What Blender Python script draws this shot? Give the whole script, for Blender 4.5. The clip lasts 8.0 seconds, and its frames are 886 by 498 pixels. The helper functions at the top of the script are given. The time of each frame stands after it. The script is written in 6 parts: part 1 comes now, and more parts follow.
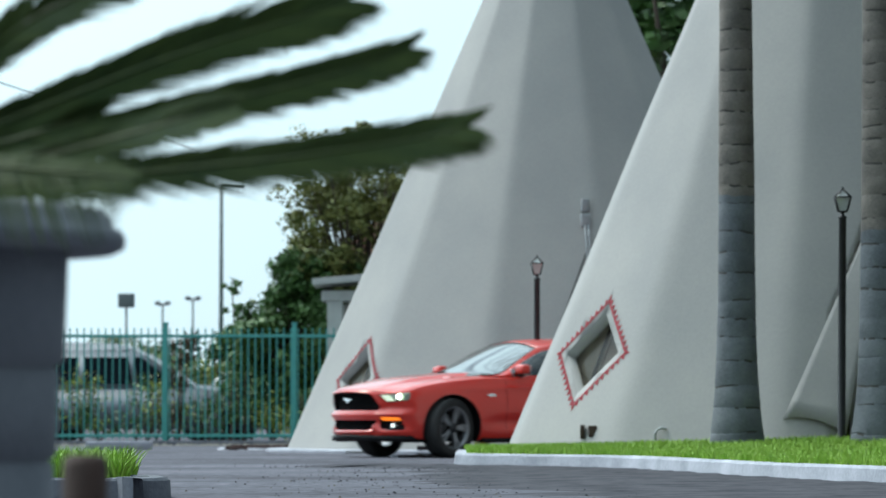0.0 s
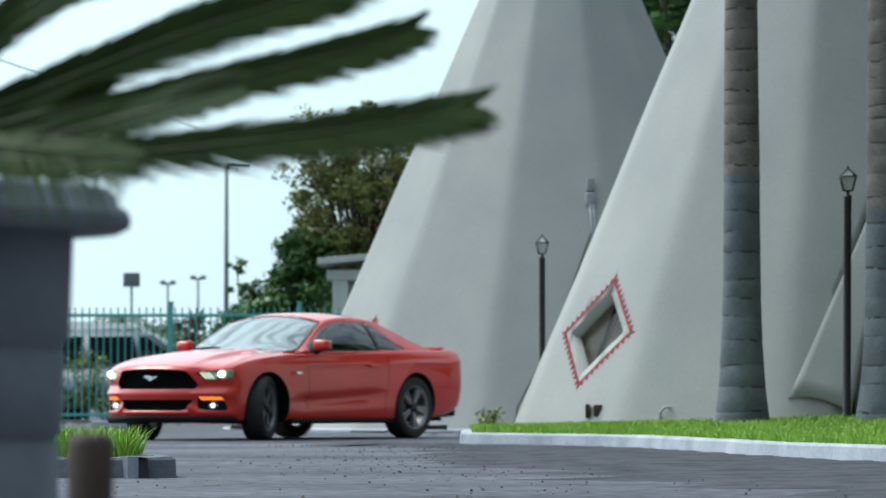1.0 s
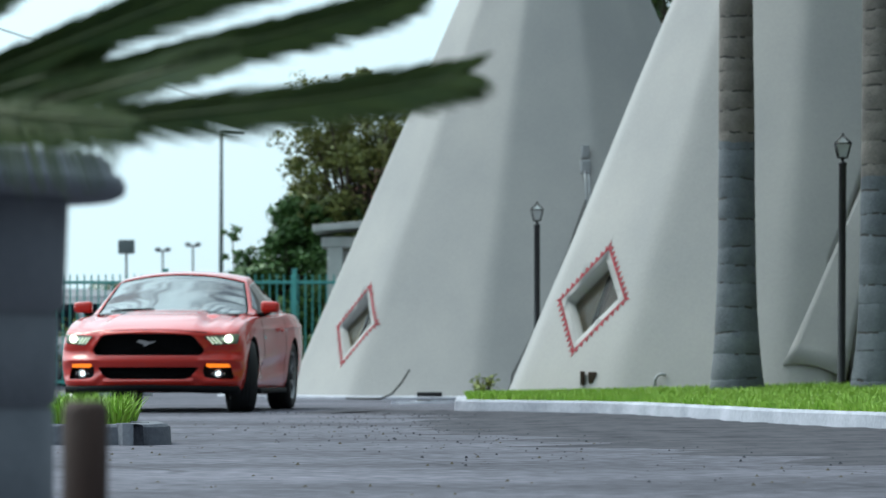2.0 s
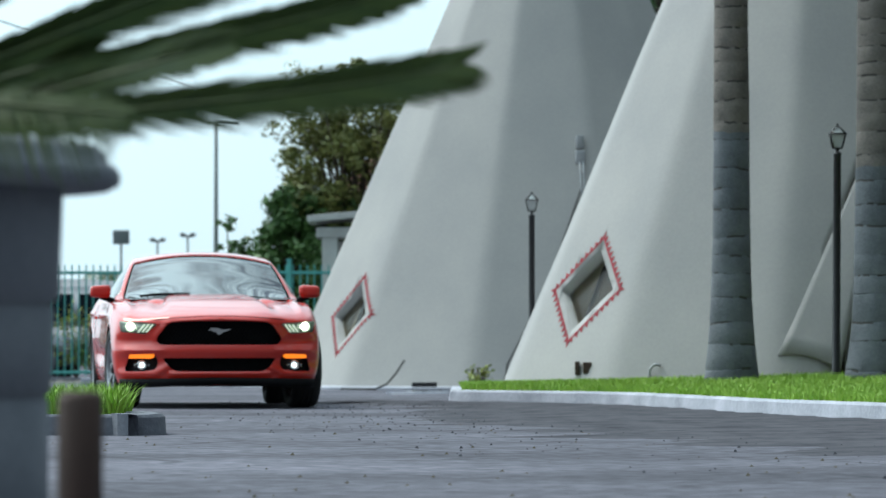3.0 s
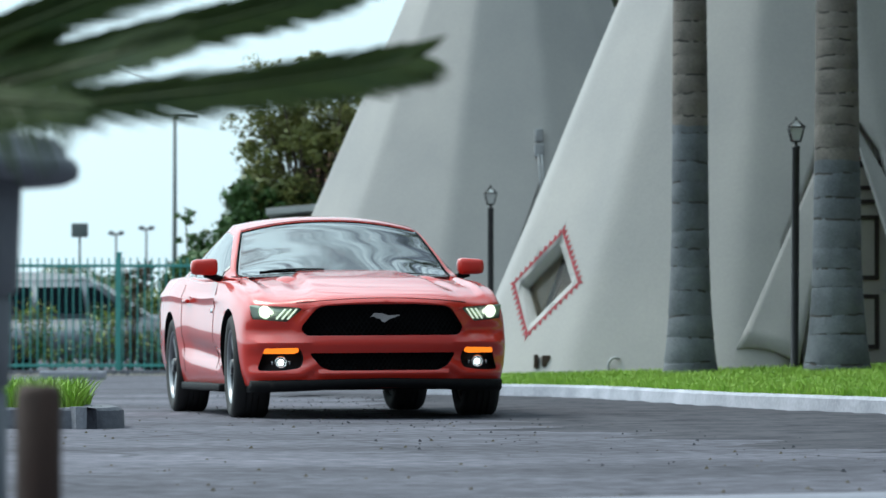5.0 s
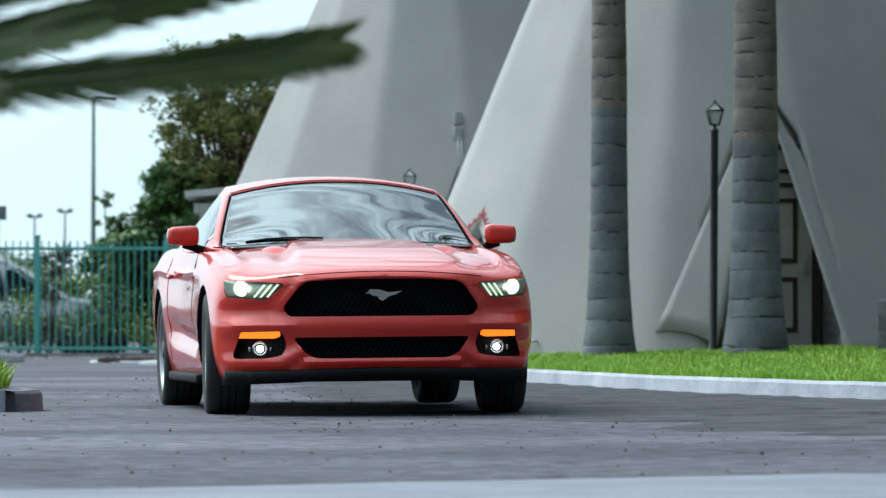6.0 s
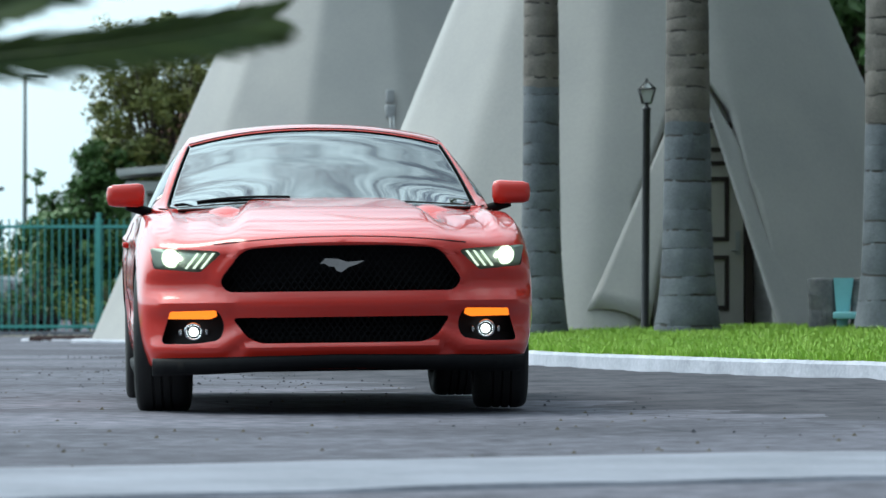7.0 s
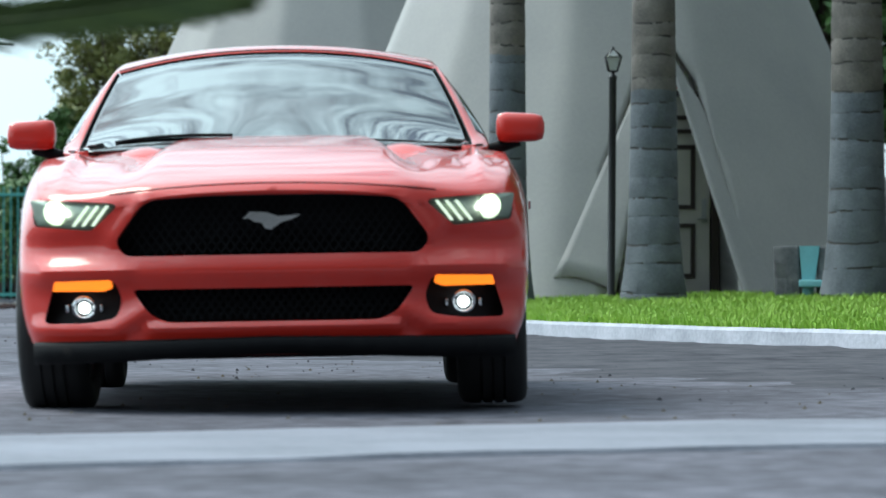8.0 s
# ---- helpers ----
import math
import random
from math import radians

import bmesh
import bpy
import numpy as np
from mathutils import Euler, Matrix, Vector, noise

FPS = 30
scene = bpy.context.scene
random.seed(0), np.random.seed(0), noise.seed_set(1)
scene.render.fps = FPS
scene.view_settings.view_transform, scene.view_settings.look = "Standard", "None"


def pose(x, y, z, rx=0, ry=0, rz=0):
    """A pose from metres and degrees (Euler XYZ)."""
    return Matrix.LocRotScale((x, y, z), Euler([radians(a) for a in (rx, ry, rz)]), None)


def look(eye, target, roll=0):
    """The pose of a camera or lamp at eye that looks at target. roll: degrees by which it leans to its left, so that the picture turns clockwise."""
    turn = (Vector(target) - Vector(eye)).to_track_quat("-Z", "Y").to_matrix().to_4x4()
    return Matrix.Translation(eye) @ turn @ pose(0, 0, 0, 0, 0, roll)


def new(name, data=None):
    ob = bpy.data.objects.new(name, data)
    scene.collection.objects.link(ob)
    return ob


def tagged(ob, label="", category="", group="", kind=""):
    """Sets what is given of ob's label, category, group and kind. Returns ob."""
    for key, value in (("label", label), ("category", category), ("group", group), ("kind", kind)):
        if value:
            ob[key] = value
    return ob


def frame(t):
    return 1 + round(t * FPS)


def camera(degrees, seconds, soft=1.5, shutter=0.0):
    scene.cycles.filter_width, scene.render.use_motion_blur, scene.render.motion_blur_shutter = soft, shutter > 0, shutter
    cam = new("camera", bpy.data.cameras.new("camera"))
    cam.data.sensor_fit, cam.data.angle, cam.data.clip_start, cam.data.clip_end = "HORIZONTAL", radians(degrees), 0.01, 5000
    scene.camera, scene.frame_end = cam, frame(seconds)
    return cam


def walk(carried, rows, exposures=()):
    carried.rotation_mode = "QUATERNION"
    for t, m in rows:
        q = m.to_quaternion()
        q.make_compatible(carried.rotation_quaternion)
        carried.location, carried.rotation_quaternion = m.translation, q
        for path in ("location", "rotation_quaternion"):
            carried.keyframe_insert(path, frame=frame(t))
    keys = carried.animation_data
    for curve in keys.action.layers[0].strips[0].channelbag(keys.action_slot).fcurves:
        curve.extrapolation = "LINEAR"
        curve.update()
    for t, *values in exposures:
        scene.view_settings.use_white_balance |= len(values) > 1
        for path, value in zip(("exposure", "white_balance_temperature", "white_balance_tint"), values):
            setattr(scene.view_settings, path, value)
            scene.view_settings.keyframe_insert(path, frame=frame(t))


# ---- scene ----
# Camera: fixed on a tripod, panning right and tilting down
cam = camera(12.43, 8.0, 1.3, 0.4)
cam.data.dof.use_dof = True
cam.data.dof.focus_distance = 21.5
cam.data.dof.aperture_fstop = 6.2
EYE = (0.0, 0.0, 0.472)
PAN = (
    (0.00, 0.122, 2.361),
    (0.50, 0.140, 2.312),
    (1.00, 0.195, 2.069),
    (1.50, 0.158, 1.807),
    (2.00, 0.122, 1.605),
    (3.50, 0.000, 1.460),
    (4.00, -0.073, 1.447),
    (5.50, -1.024, 1.283),
    (6.00, -1.670, 1.132),
    (6.50, -2.185, 0.934),
    (7.00, -2.626, 0.826),
    (7.50, -2.919, 0.686),
    (8.00, -3.102, 0.375),
)
walk(cam, [(t, pose(*EYE, 90 + pitch, 0, yaw)) for t, yaw, pitch in PAN], ((0.0, -0.13, 5850, 8), (4.0, -0.13, 5850, 8), (6.0, -0.05, 5850, 8), (8.0, 0.06, 5850, 8)))

# ---- light: bright broken overcast, the sun veiled, high behind and to the side ----
SUN_ELEVATION, SUN_ROTATION = radians(52), radians(-56)
SUN_WAY = Vector((math.sin(SUN_ROTATION) * math.cos(SUN_ELEVATION), math.cos(SUN_ROTATION) * math.cos(SUN_ELEVATION), math.sin(SUN_ELEVATION)))
world = bpy.data.worlds.new("sky")
scene.world = world
world.use_nodes = True
wn, wl = world.node_tree.nodes, world.node_tree.links
wn.clear()
w_out = wn.new("ShaderNodeOutputWorld")
w_bg = wn.new("ShaderNodeBackground")
w_sky = wn.new("ShaderNodeTexSky")
w_sky.sky_type = "NISHITA"
w_sky.sun_disc = False
w_sky.sun_elevation, w_sky.sun_rotation = SUN_ELEVATION, SUN_ROTATION
w_sky.air_density, w_sky.dust_density, w_sky.ozone_density = 1.0, 4.0, 1.0
w_co = wn.new("ShaderNodeTexCoord")
w_map = wn.new("ShaderNodeMapping")
w_map.inputs["Scale"].default_value = (0.5, 1.3, 1.8)
w_noise = wn.new("ShaderNodeTexNoise")
w_noise.inputs["Scale"].default_value = 10.0
w_noise.inputs["Detail"].default_value = 9.0
w_noise.inputs["Roughness"].default_value = 0.60
w_noise.inputs["Distortion"].default_value = 0.0
w_ramp = wn.new("ShaderNodeMapRange")
w_ramp.inputs["From Min"].default_value, w_ramp.inputs["From Max"].default_value = 0.38, 0.56
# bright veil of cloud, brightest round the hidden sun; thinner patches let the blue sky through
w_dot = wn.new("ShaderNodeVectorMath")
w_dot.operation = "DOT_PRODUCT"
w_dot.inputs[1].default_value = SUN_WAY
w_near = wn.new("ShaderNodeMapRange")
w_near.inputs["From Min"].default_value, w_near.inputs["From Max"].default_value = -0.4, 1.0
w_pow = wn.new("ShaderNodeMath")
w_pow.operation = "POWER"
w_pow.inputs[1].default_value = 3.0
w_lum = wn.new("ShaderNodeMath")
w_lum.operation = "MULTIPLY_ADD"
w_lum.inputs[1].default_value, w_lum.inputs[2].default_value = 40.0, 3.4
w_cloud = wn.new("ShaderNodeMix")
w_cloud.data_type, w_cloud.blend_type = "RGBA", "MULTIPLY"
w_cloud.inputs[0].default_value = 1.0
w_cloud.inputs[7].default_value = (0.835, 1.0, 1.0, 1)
w_thin = wn.new("ShaderNodeMix")
w_thin.data_type = "RGBA"
w_thin.inputs[0].default_value = 0.16
w_mix = wn.new("ShaderNodeMix")
w_mix.data_type = "RGBA"
wl.new(w_co.outputs["Generated"], w_map.inputs["Vector"])
wl.new(w_map.outputs["Vector"], w_noise.inputs["Vector"])
wl.new(w_noise.outputs["Fac"], w_ramp.inputs["Value"])
w_split = wn.new("ShaderNodeSeparateXYZ")
w_low = wn.new("ShaderNodeMapRange")
w_low.inputs["From Min"].default_value, w_low.inputs["From Max"].default_value = 0.12, 0.42
w_low.inputs["To Min"].default_value, w_low.inputs["To Max"].default_value = 1.0, 0.0
w_veil = wn.new("ShaderNodeMath")
w_veil.operation = "MAXIMUM"
wl.new(w_co.outputs["Generated"], w_split.inputs[0])
wl.new(w_split.outputs["Z"], w_low.inputs["Value"])
wl.new(w_ramp.outputs[0], w_veil.inputs[0])
wl.new(w_low.outputs[0], w_veil.inputs[1])
wl.new(w_veil.outputs[0], w_mix.inputs[0])
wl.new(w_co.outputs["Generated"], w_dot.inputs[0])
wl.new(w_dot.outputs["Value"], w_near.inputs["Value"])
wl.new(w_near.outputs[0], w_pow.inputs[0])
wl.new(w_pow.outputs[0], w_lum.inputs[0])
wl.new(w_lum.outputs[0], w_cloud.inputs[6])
wl.new(w_sky.outputs["Color"], w_thin.inputs[6])
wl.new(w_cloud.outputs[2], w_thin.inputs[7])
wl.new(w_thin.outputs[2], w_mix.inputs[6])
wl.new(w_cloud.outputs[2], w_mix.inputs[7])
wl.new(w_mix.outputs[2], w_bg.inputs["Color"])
w_bg.inputs["Strength"].default_value = 0.10
wl.new(w_bg.outputs["Background"], w_out.inputs["Surface"])

sun = new("sun", bpy.data.lights.new("sun", "SUN"))
sun.data.energy, sun.data.angle, sun.data.color = 2.1, radians(25), (1.0, 0.89, 0.71)
sun.matrix_world = look(SUN_WAY * 50, (0, 0, 0))


# ---- helpers of the build ----
def finish(name, bm, material, smooth=True):
    bmesh.ops.recalc_face_normals(bm, faces=bm.faces)
    me = bpy.data.meshes.new(name)
    bm.to_mesh(me)
    bm.free()
    for m in material if isinstance(material, (list, tuple)) else (material,):
        me.materials.append(m)
    for p in me.polygons:
        p.use_smooth = smooth
    return me


def part(name, bm, material, parent=None, label="", smooth=True):
    ob = new(name, finish(name, bm, material, smooth))
    ob.parent = parent
    return tagged(ob, label)


def empty(name, m=None):
    ob = new(name)
    ob.empty_display_size = 0.2
    if m is not None:
        ob.matrix_basis = m
    return ob


def box(bm, c, size, turn=None, bevel=0.0):
    got = bmesh.ops.create_cube(bm, size=1.0)
    vs = got["verts"]
    if bevel:
        es = list({e for v in vs for e in v.link_edges})
    bmesh.ops.scale(bm, vec=size, verts=vs)
    if bevel:
        made = bmesh.ops.bevel(bm, geom=es, offset=bevel, segments=2, profile=0.6, affect="EDGES")
        vs = list({v for f in made["faces"] for v in f.verts} | {v for v in vs if v.is_valid})
    if turn is not None:
        bmesh.ops.transform(bm, matrix=turn, verts=vs)
    bmesh.ops.translate(bm, vec=c, verts=vs)
    return vs


def tube(bm, pts, radii, n=8, caps=True):
    """A round bar through pts."""
    pts = [Vector(p) for p in pts]
    if not isinstance(radii, (list, tuple)):
        radii = [radii] * len(pts)
    rings = []
    for i, p in enumerate(pts):
        d = (pts[min(i + 1, len(pts) - 1)] - pts[max(i - 1, 0)]).normalized()
        u = d.orthogonal().normalized() if abs(d.z) < 0.9 else d.cross(Vector((0, 1, 0))).normalized()
        if abs(d.z) < 0.9:
            u = d.cross(Vector((0, 0, 1))).normalized()
        w = d.cross(u)
        rings.append([bm.verts.new(p + radii[i] * (math.cos(a) * u + math.sin(a) * w)) for a in [2 * math.pi * k / n for k in range(n)]])
    for a, b in zip(rings, rings[1:]):
        for k in range(n):
            bm.faces.new((a[k], a[(k + 1) % n], b[(k + 1) % n], b[k]))
    if caps:
        bm.faces.new(rings[0])
        bm.faces.new(rings[-1][::-1])


def lathe(bm, profile, n=24, c=(0, 0, 0), wobble=0.0):
    """A turned form: profile of (radius, height) from the bottom up."""
    rings = []
    for j, (r, z) in enumerate(profile):
        ring = []
        for k in range(n):
            a = 2 * math.pi * k / n
            rr = r * (1 + wobble * noise.noise((3 * math.cos(a) + c[0], 3 * math.sin(a) + c[1], z * 3)))
            ring.append(bm.verts.new((c[0] + rr * math.cos(a), c[1] + rr * math.sin(a), c[2] + z)))
        rings.append(ring)
    for a, b in zip(rings, rings[1:]):
        for k in range(n):
            bm.faces.new((a[k], a[(k + 1) % n], b[(k + 1) % n], b[k]))
    bm.faces.new(rings[0][::-1])
    bm.faces.new(rings[-1])


def prism(bm, outline, depth, m=None):
    """A plate with the outline (x, z), from y 0 to depth."""
    a = [bm.verts.new((x, 0, z)) for x, z in outline]
    b = [bm.verts.new((x, depth, z)) for x, z in outline]
    n = len(a)
    fs = [bm.faces.new(a), bm.faces.new(b[::-1])]
    for k in range(n):
        bm.faces.new((a[k], b[k], b[(k + 1) % n], a[(k + 1) % n]))
    if m is not None:
        bmesh.ops.transform(bm, matrix=m, verts=a + b)
    return a + b


def ball(bm, c, r, squash=(1, 1, 1), seg=16):
    got = bmesh.ops.create_uvsphere(bm, u_segments=seg, v_segments=seg // 2 + 2, radius=r)
    bmesh.ops.scale(bm, vec=squash, verts=got["verts"])
    bmesh.ops.translate(bm, vec=c, verts=got["verts"])


def rounded(corners, r=0.02, steps=4):
    """A polygon with its corners rounded."""
    out = []
    n = len(corners)
    for i in range(n):
        p, a, b = Vector(corners[i]), Vector(corners[i - 1]), Vector(corners[(i + 1) % n])
        ra = min(r, (a - p).length * 0.45, (b - p).length * 0.45)
        s, e = p + (a - p).normalized() * ra, p + (b - p).normalized() * ra
        for k in range(steps + 1):
            u = k / steps
            out.append(tuple((1 - u) ** 2 * s + 2 * u * (1 - u) * p + u * u * e))
    return out


def cut(ob, cutter_bm, material):
    """Cuts a closed form out of a closed mesh; the new faces take the cutter's material."""
    bpy.context.view_layer.update()
    co = new("cutter", finish("cutter", cutter_bm, material))
    co.matrix_world = ob.matrix_world.copy()
    mod = ob.modifiers.new("cut", "BOOLEAN")
    mod.operation, mod.solver, mod.object = "DIFFERENCE", "EXACT", co
    mod.material_mode = "TRANSFER"
    bpy.context.view_layer.update()
    me = bpy.data.meshes.new_from_object(ob.evaluated_get(bpy.context.evaluated_depsgraph_get()))
    ob.modifiers.clear()
    old = ob.data
    ob.data = me
    bpy.data.meshes.remove(old)
    bpy.data.objects.remove(co)


# ---- materials ----
def mat(name, color, rough=0.6, metal=0.0, second=None, scale=6.0, fine=60.0, bump=0.15, coat=0.0, amount=0.5, spec=0.5, island=False, space="Object", stretch=(1, 1, 1)):
    """A surface with patches of a second colour at one scale, grain and relief at another."""
    m = bpy.data.materials.new(name)
    m.use_nodes = True
    n, l = m.node_tree.nodes, m.node_tree.links
    b = n["Principled BSDF"]
    b.inputs["Roughness"].default_value, b.inputs["Metallic"].default_value = rough, metal
    b.inputs["Coat Weight"].default_value, b.inputs["Coat Roughness"].default_value = coat, 0.09
    b.inputs["Specular IOR Level"].default_value = spec
    if second is None:
        second = tuple(c * 0.75 for c in color)
    co = n.new("ShaderNodeTexCoord")
    mp = n.new("ShaderNodeMapping")
    mp.inputs["Scale"].default_value = stretch
    l.new(co.outputs[space], mp.inputs["Vector"])
    big, small = n.new("ShaderNodeTexNoise"), n.new("ShaderNodeTexNoise")
    big.inputs["Scale"].default_value, small.inputs["Scale"].default_value = scale, fine
    big.inputs["Detail"].default_value, small.inputs["Detail"].default_value = 6, 4
    for t in (big, small):
        l.new(mp.outputs["Vector"], t.inputs["Vector"])
    add = n.new("ShaderNodeMath")
    add.operation = "MULTIPLY_ADD"
    l.new(small.outputs["Fac"], add.inputs[0])
    add.inputs[1].default_value = 0.45
    l.new(big.outputs["Fac"], add.inputs[2])
    if island:
        geo = n.new("ShaderNodeNewGeometry")
        more = n.new("ShaderNodeMath")
        more.operation = "MULTIPLY_ADD"
        l.new(geo.outputs["Random Per Island"], more.inputs[0])
        more.inputs[1].default_value = 0.5
        l.new(add.outputs[0], more.inputs[2])
        add = more
    ramp = n.new("ShaderNodeMapRange")
    ramp.inputs["From Min"].default_value = 0.45
    ramp.inputs["From Max"].default_value = 1.0 + (0.5 if island else 0)
    ramp.inputs["To Max"].default_value = amount * 2
    l.new(add.outputs[0], ramp.inputs["Value"])
    mix = n.new("ShaderNodeMix")
    mix.data_type = "RGBA"
    mix.inputs[6].default_value, mix.inputs[7].default_value = (*color, 1), (*second, 1)
    l.new(ramp.outputs[0], mix.inputs[0])
    l.new(mix.outputs[2], b.inputs["Base Color"])
    if bump:
        bp = n.new("ShaderNodeBump")
        bp.inputs["Strength"].default_value, bp.inputs["Distance"].default_value = bump, 0.01
        l.new(small.outputs["Fac"], bp.inputs["Height"])
        l.new(bp.outputs["Normal"], b.inputs["Normal"])
    return m


def glow(name, color, strength):
    m = mat(name, color, 0.2, bump=0)
    b = m.node_tree.nodes["Principled BSDF"]
    b.inputs["Emission Color"].default_value = (*color, 1)
    b.inputs["Emission Strength"].default_value = strength
    return m


def glass(name, tint=(1, 1, 1), rough=0.0):
    m = bpy.data.materials.new(name)
    m.use_nodes = True
    b = m.node_tree.nodes["Principled BSDF"]
    b.inputs["Base Color"].default_value = (*tint, 1)
    b.inputs["Roughness"].default_value, b.inputs["IOR"].default_value = rough, 1.5
    b.inputs["Transmission Weight"].default_value = 1.0
    return m


STUCCO = mat("painted_stucco", (0.372, 0.358, 0.338), 0.85, second=(0.292, 0.288, 0.282), scale=0.9, fine=30, bump=0.16, amount=0.5)
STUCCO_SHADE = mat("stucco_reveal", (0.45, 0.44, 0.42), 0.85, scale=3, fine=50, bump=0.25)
RED_TRIM = mat("red_trim_paint", (0.50, 0.035, 0.055), 0.6, second=(0.40, 0.04, 0.055), scale=8)
ASPHALT = mat("worn_asphalt", (0.165, 0.160, 0.192), 0.9, second=(0.070, 0.068, 0.082), scale=0.5, fine=7, bump=0.8, amount=0.65, spec=0.12, stretch=(0.6, 1, 1))
an, al = ASPHALT.node_tree.nodes, ASPHALT.node_tree.links
a_bsdf = an["Principled BSDF"]
a_from = a_bsdf.inputs["Base Color"].links[0].from_socket
a_co = an.new("ShaderNodeTexCoord")
a_warp = an.new("ShaderNodeTexNoise")
a_warp.inputs["Scale"].default_value, a_warp.inputs["Detail"].default_value = 1.3, 6
a_add = an.new("ShaderNodeVectorMath")
a_add.operation = "MULTIPLY_ADD"
a_add.inputs[1].default_value = (0.9, 0.9, 0.0)
a_cell = an.new("ShaderNodeTexVoronoi")
a_cell.feature, a_cell.voronoi_dimensions = "DISTANCE_TO_EDGE", "2D"
a_cell.inputs["Scale"].default_value = 0.42
a_line = an.new("ShaderNodeMapRange")
a_line.inputs["From Min"].default_value, a_line.inputs["From Max"].default_value = 0.004, 0.022
a_line.inputs["To Min"].default_value, a_line.inputs["To Max"].default_value = 0.68, 1.0
a_dots = an.new("ShaderNodeTexNoise")
a_dots.inputs["Scale"].default_value, a_dots.inputs["Detail"].default_value = 9.0, 5
a_speck = an.new("ShaderNodeMapRange")
a_speck.inputs["From Min"].default_value, a_speck.inputs["From Max"].default_value = 0.40, 0.62
a_speck.inputs["To Min"].default_value, a_speck.inputs["To Max"].default_value = 0.78, 1.30
a_times = an.new("ShaderNodeMath")
a_times.operation = "MULTIPLY"
a_mix = an.new("ShaderNodeMix")
a_mix.data_type, a_mix.blend_type = "RGBA", "MULTIPLY"
a_mix.inputs[0].default_value = 1.0
al.new(a_co.outputs["Object"], a_warp.inputs["Vector"])
al.new(a_warp.outputs["Color"], a_add.inputs[0])
al.new(a_co.outputs["Object"], a_add.inputs[2])
al.new(a_add.outputs[0], a_cell.inputs["Vector"])
al.new(a_cell.outputs["Distance"], a_line.inputs["Value"])
al.new(a_co.outputs["Object"], a_dots.inputs["Vector"])
al.new(a_dots.outputs["Fac"], a_speck.inputs["Value"])
al.new(a_line.outputs[0], a_times.inputs[0])
al.new(a_speck.outputs[0], a_times.inputs[1])
al.new(a_from, a_mix.inputs[6])
al.new(a_times.outputs[0], a_mix.inputs[7])
al.new(a_mix.outputs[2], a_bsdf.inputs["Base Color"])
KERB_PAINT = mat("white_kerb_paint", (0.50, 0.50, 0.56), 0.75, second=(0.27, 0.28, 0.32), scale=2.2, fine=30, bump=0.4, amount=0.6)
CONCRETE = mat("bare_concrete", (0.19, 0.20, 0.23), 0.9, second=(0.11, 0.115, 0.135), scale=4, fine=40, bump=0.5, amount=0.6)
GUTTER = mat("pale_gutter_concrete", (0.245, 0.25, 0.295), 0.85, second=(0.155, 0.16, 0.19), scale=1.6, fine=25, bump=0.4, amount=0.6)
SOIL = mat("soil", (0.10, 0.085, 0.06), 0.95, scale=3, fine=50, bump=0.8)
GRASS = mat("lawn_grass", (0.19, 0.38, 0.025), 0.6, second=(0.33, 0.50, 0.055), scale=1.2, fine=20, bump=0, amount=0.6, island=True)
TRUNK = mat("palm_trunk", (0.21, 0.185, 0.16), 0.9, second=(0.10, 0.09, 0.08), scale=3, fine=45, bump=0.6, amount=0.6)
TRUNK_BARE = mat("palm_trunk_lower", (0.165, 0.178, 0.192), 0.9, second=(0.085, 0.094, 0.105), scale=3, fine=45, bump=0.6, amount=0.6)
TRUNK_SCAR = mat("leaf_scar", (0.05, 0.045, 0.04), 0.95, scale=8, fine=60, bump=0.5)
PALM_LEAF = mat("palm_leaf", (0.05, 0.095, 0.025), 0.5, second=(0.09, 0.13, 0.04), scale=6, island=True)
BLACK_IRON = mat("black_iron", (0.012, 0.012, 0.014), 0.4, metal=0.0, second=(0.025, 0.024, 0.024), scale=20, bump=0.1)
TEAL = mat("teal_fence_paint", (0.11, 0.42, 0.37), 0.5, second=(0.08, 0.32, 0.29), scale=6, bump=0.1)
CLEAR = glass("clear_glass")
DARK_ASPHALT = mat("loose_dark_asphalt", (0.046, 0.046, 0.054), 0.95, second=(0.095, 0.093, 0.104), scale=2.5, fine=11, bump=1.0, amount=0.7, spec=0.02)

# ---- ground ----
bm = bmesh.new()
bm.faces.new([bm.verts.new(p) for p in ((-3000, -3000, 0), (3000, -3000, 0), (3000, 3000, 0), (-3000, 3000, 0))])
GROUND = tagged(part("ground", bm, ASPHALT), "worn grey asphalt of the motel court", "ground", kind="structure")

# kerb line of the lawn, from its far corner towards the camera
KERB = [(0.04, 43.0), (0.03, 39.4), (0.12, 38.75), (0.9, 37.7), (1.55, 36.2), (2.05, 33.2), (2.45, 30.6), (3.07, 28.2), (4.05, 25.4), (5.2, 22.6), (7.0, 19.3), (10.0, 15.5), (15.0, 11.0)]


def smooth_line(pts, steps=6):
    out = []
    for i in range(len(pts) - 1):
        p0, p1, p2, p3 = (Vector(pts[max(0, min(len(pts) - 1, i + k))]) for k in (-1, 0, 1, 2))
        for s in range(steps):
            u = s / steps
            out.append(0.5 * (2 * p1 + (p2 - p0) * u + (2 * p0 - 5 * p1 + 4 * p2 - p3) * u * u + (3 * p1 - p0 - 3 * p2 + p3) * u ** 3))
    out.append(Vector(pts[-1]))
    return out


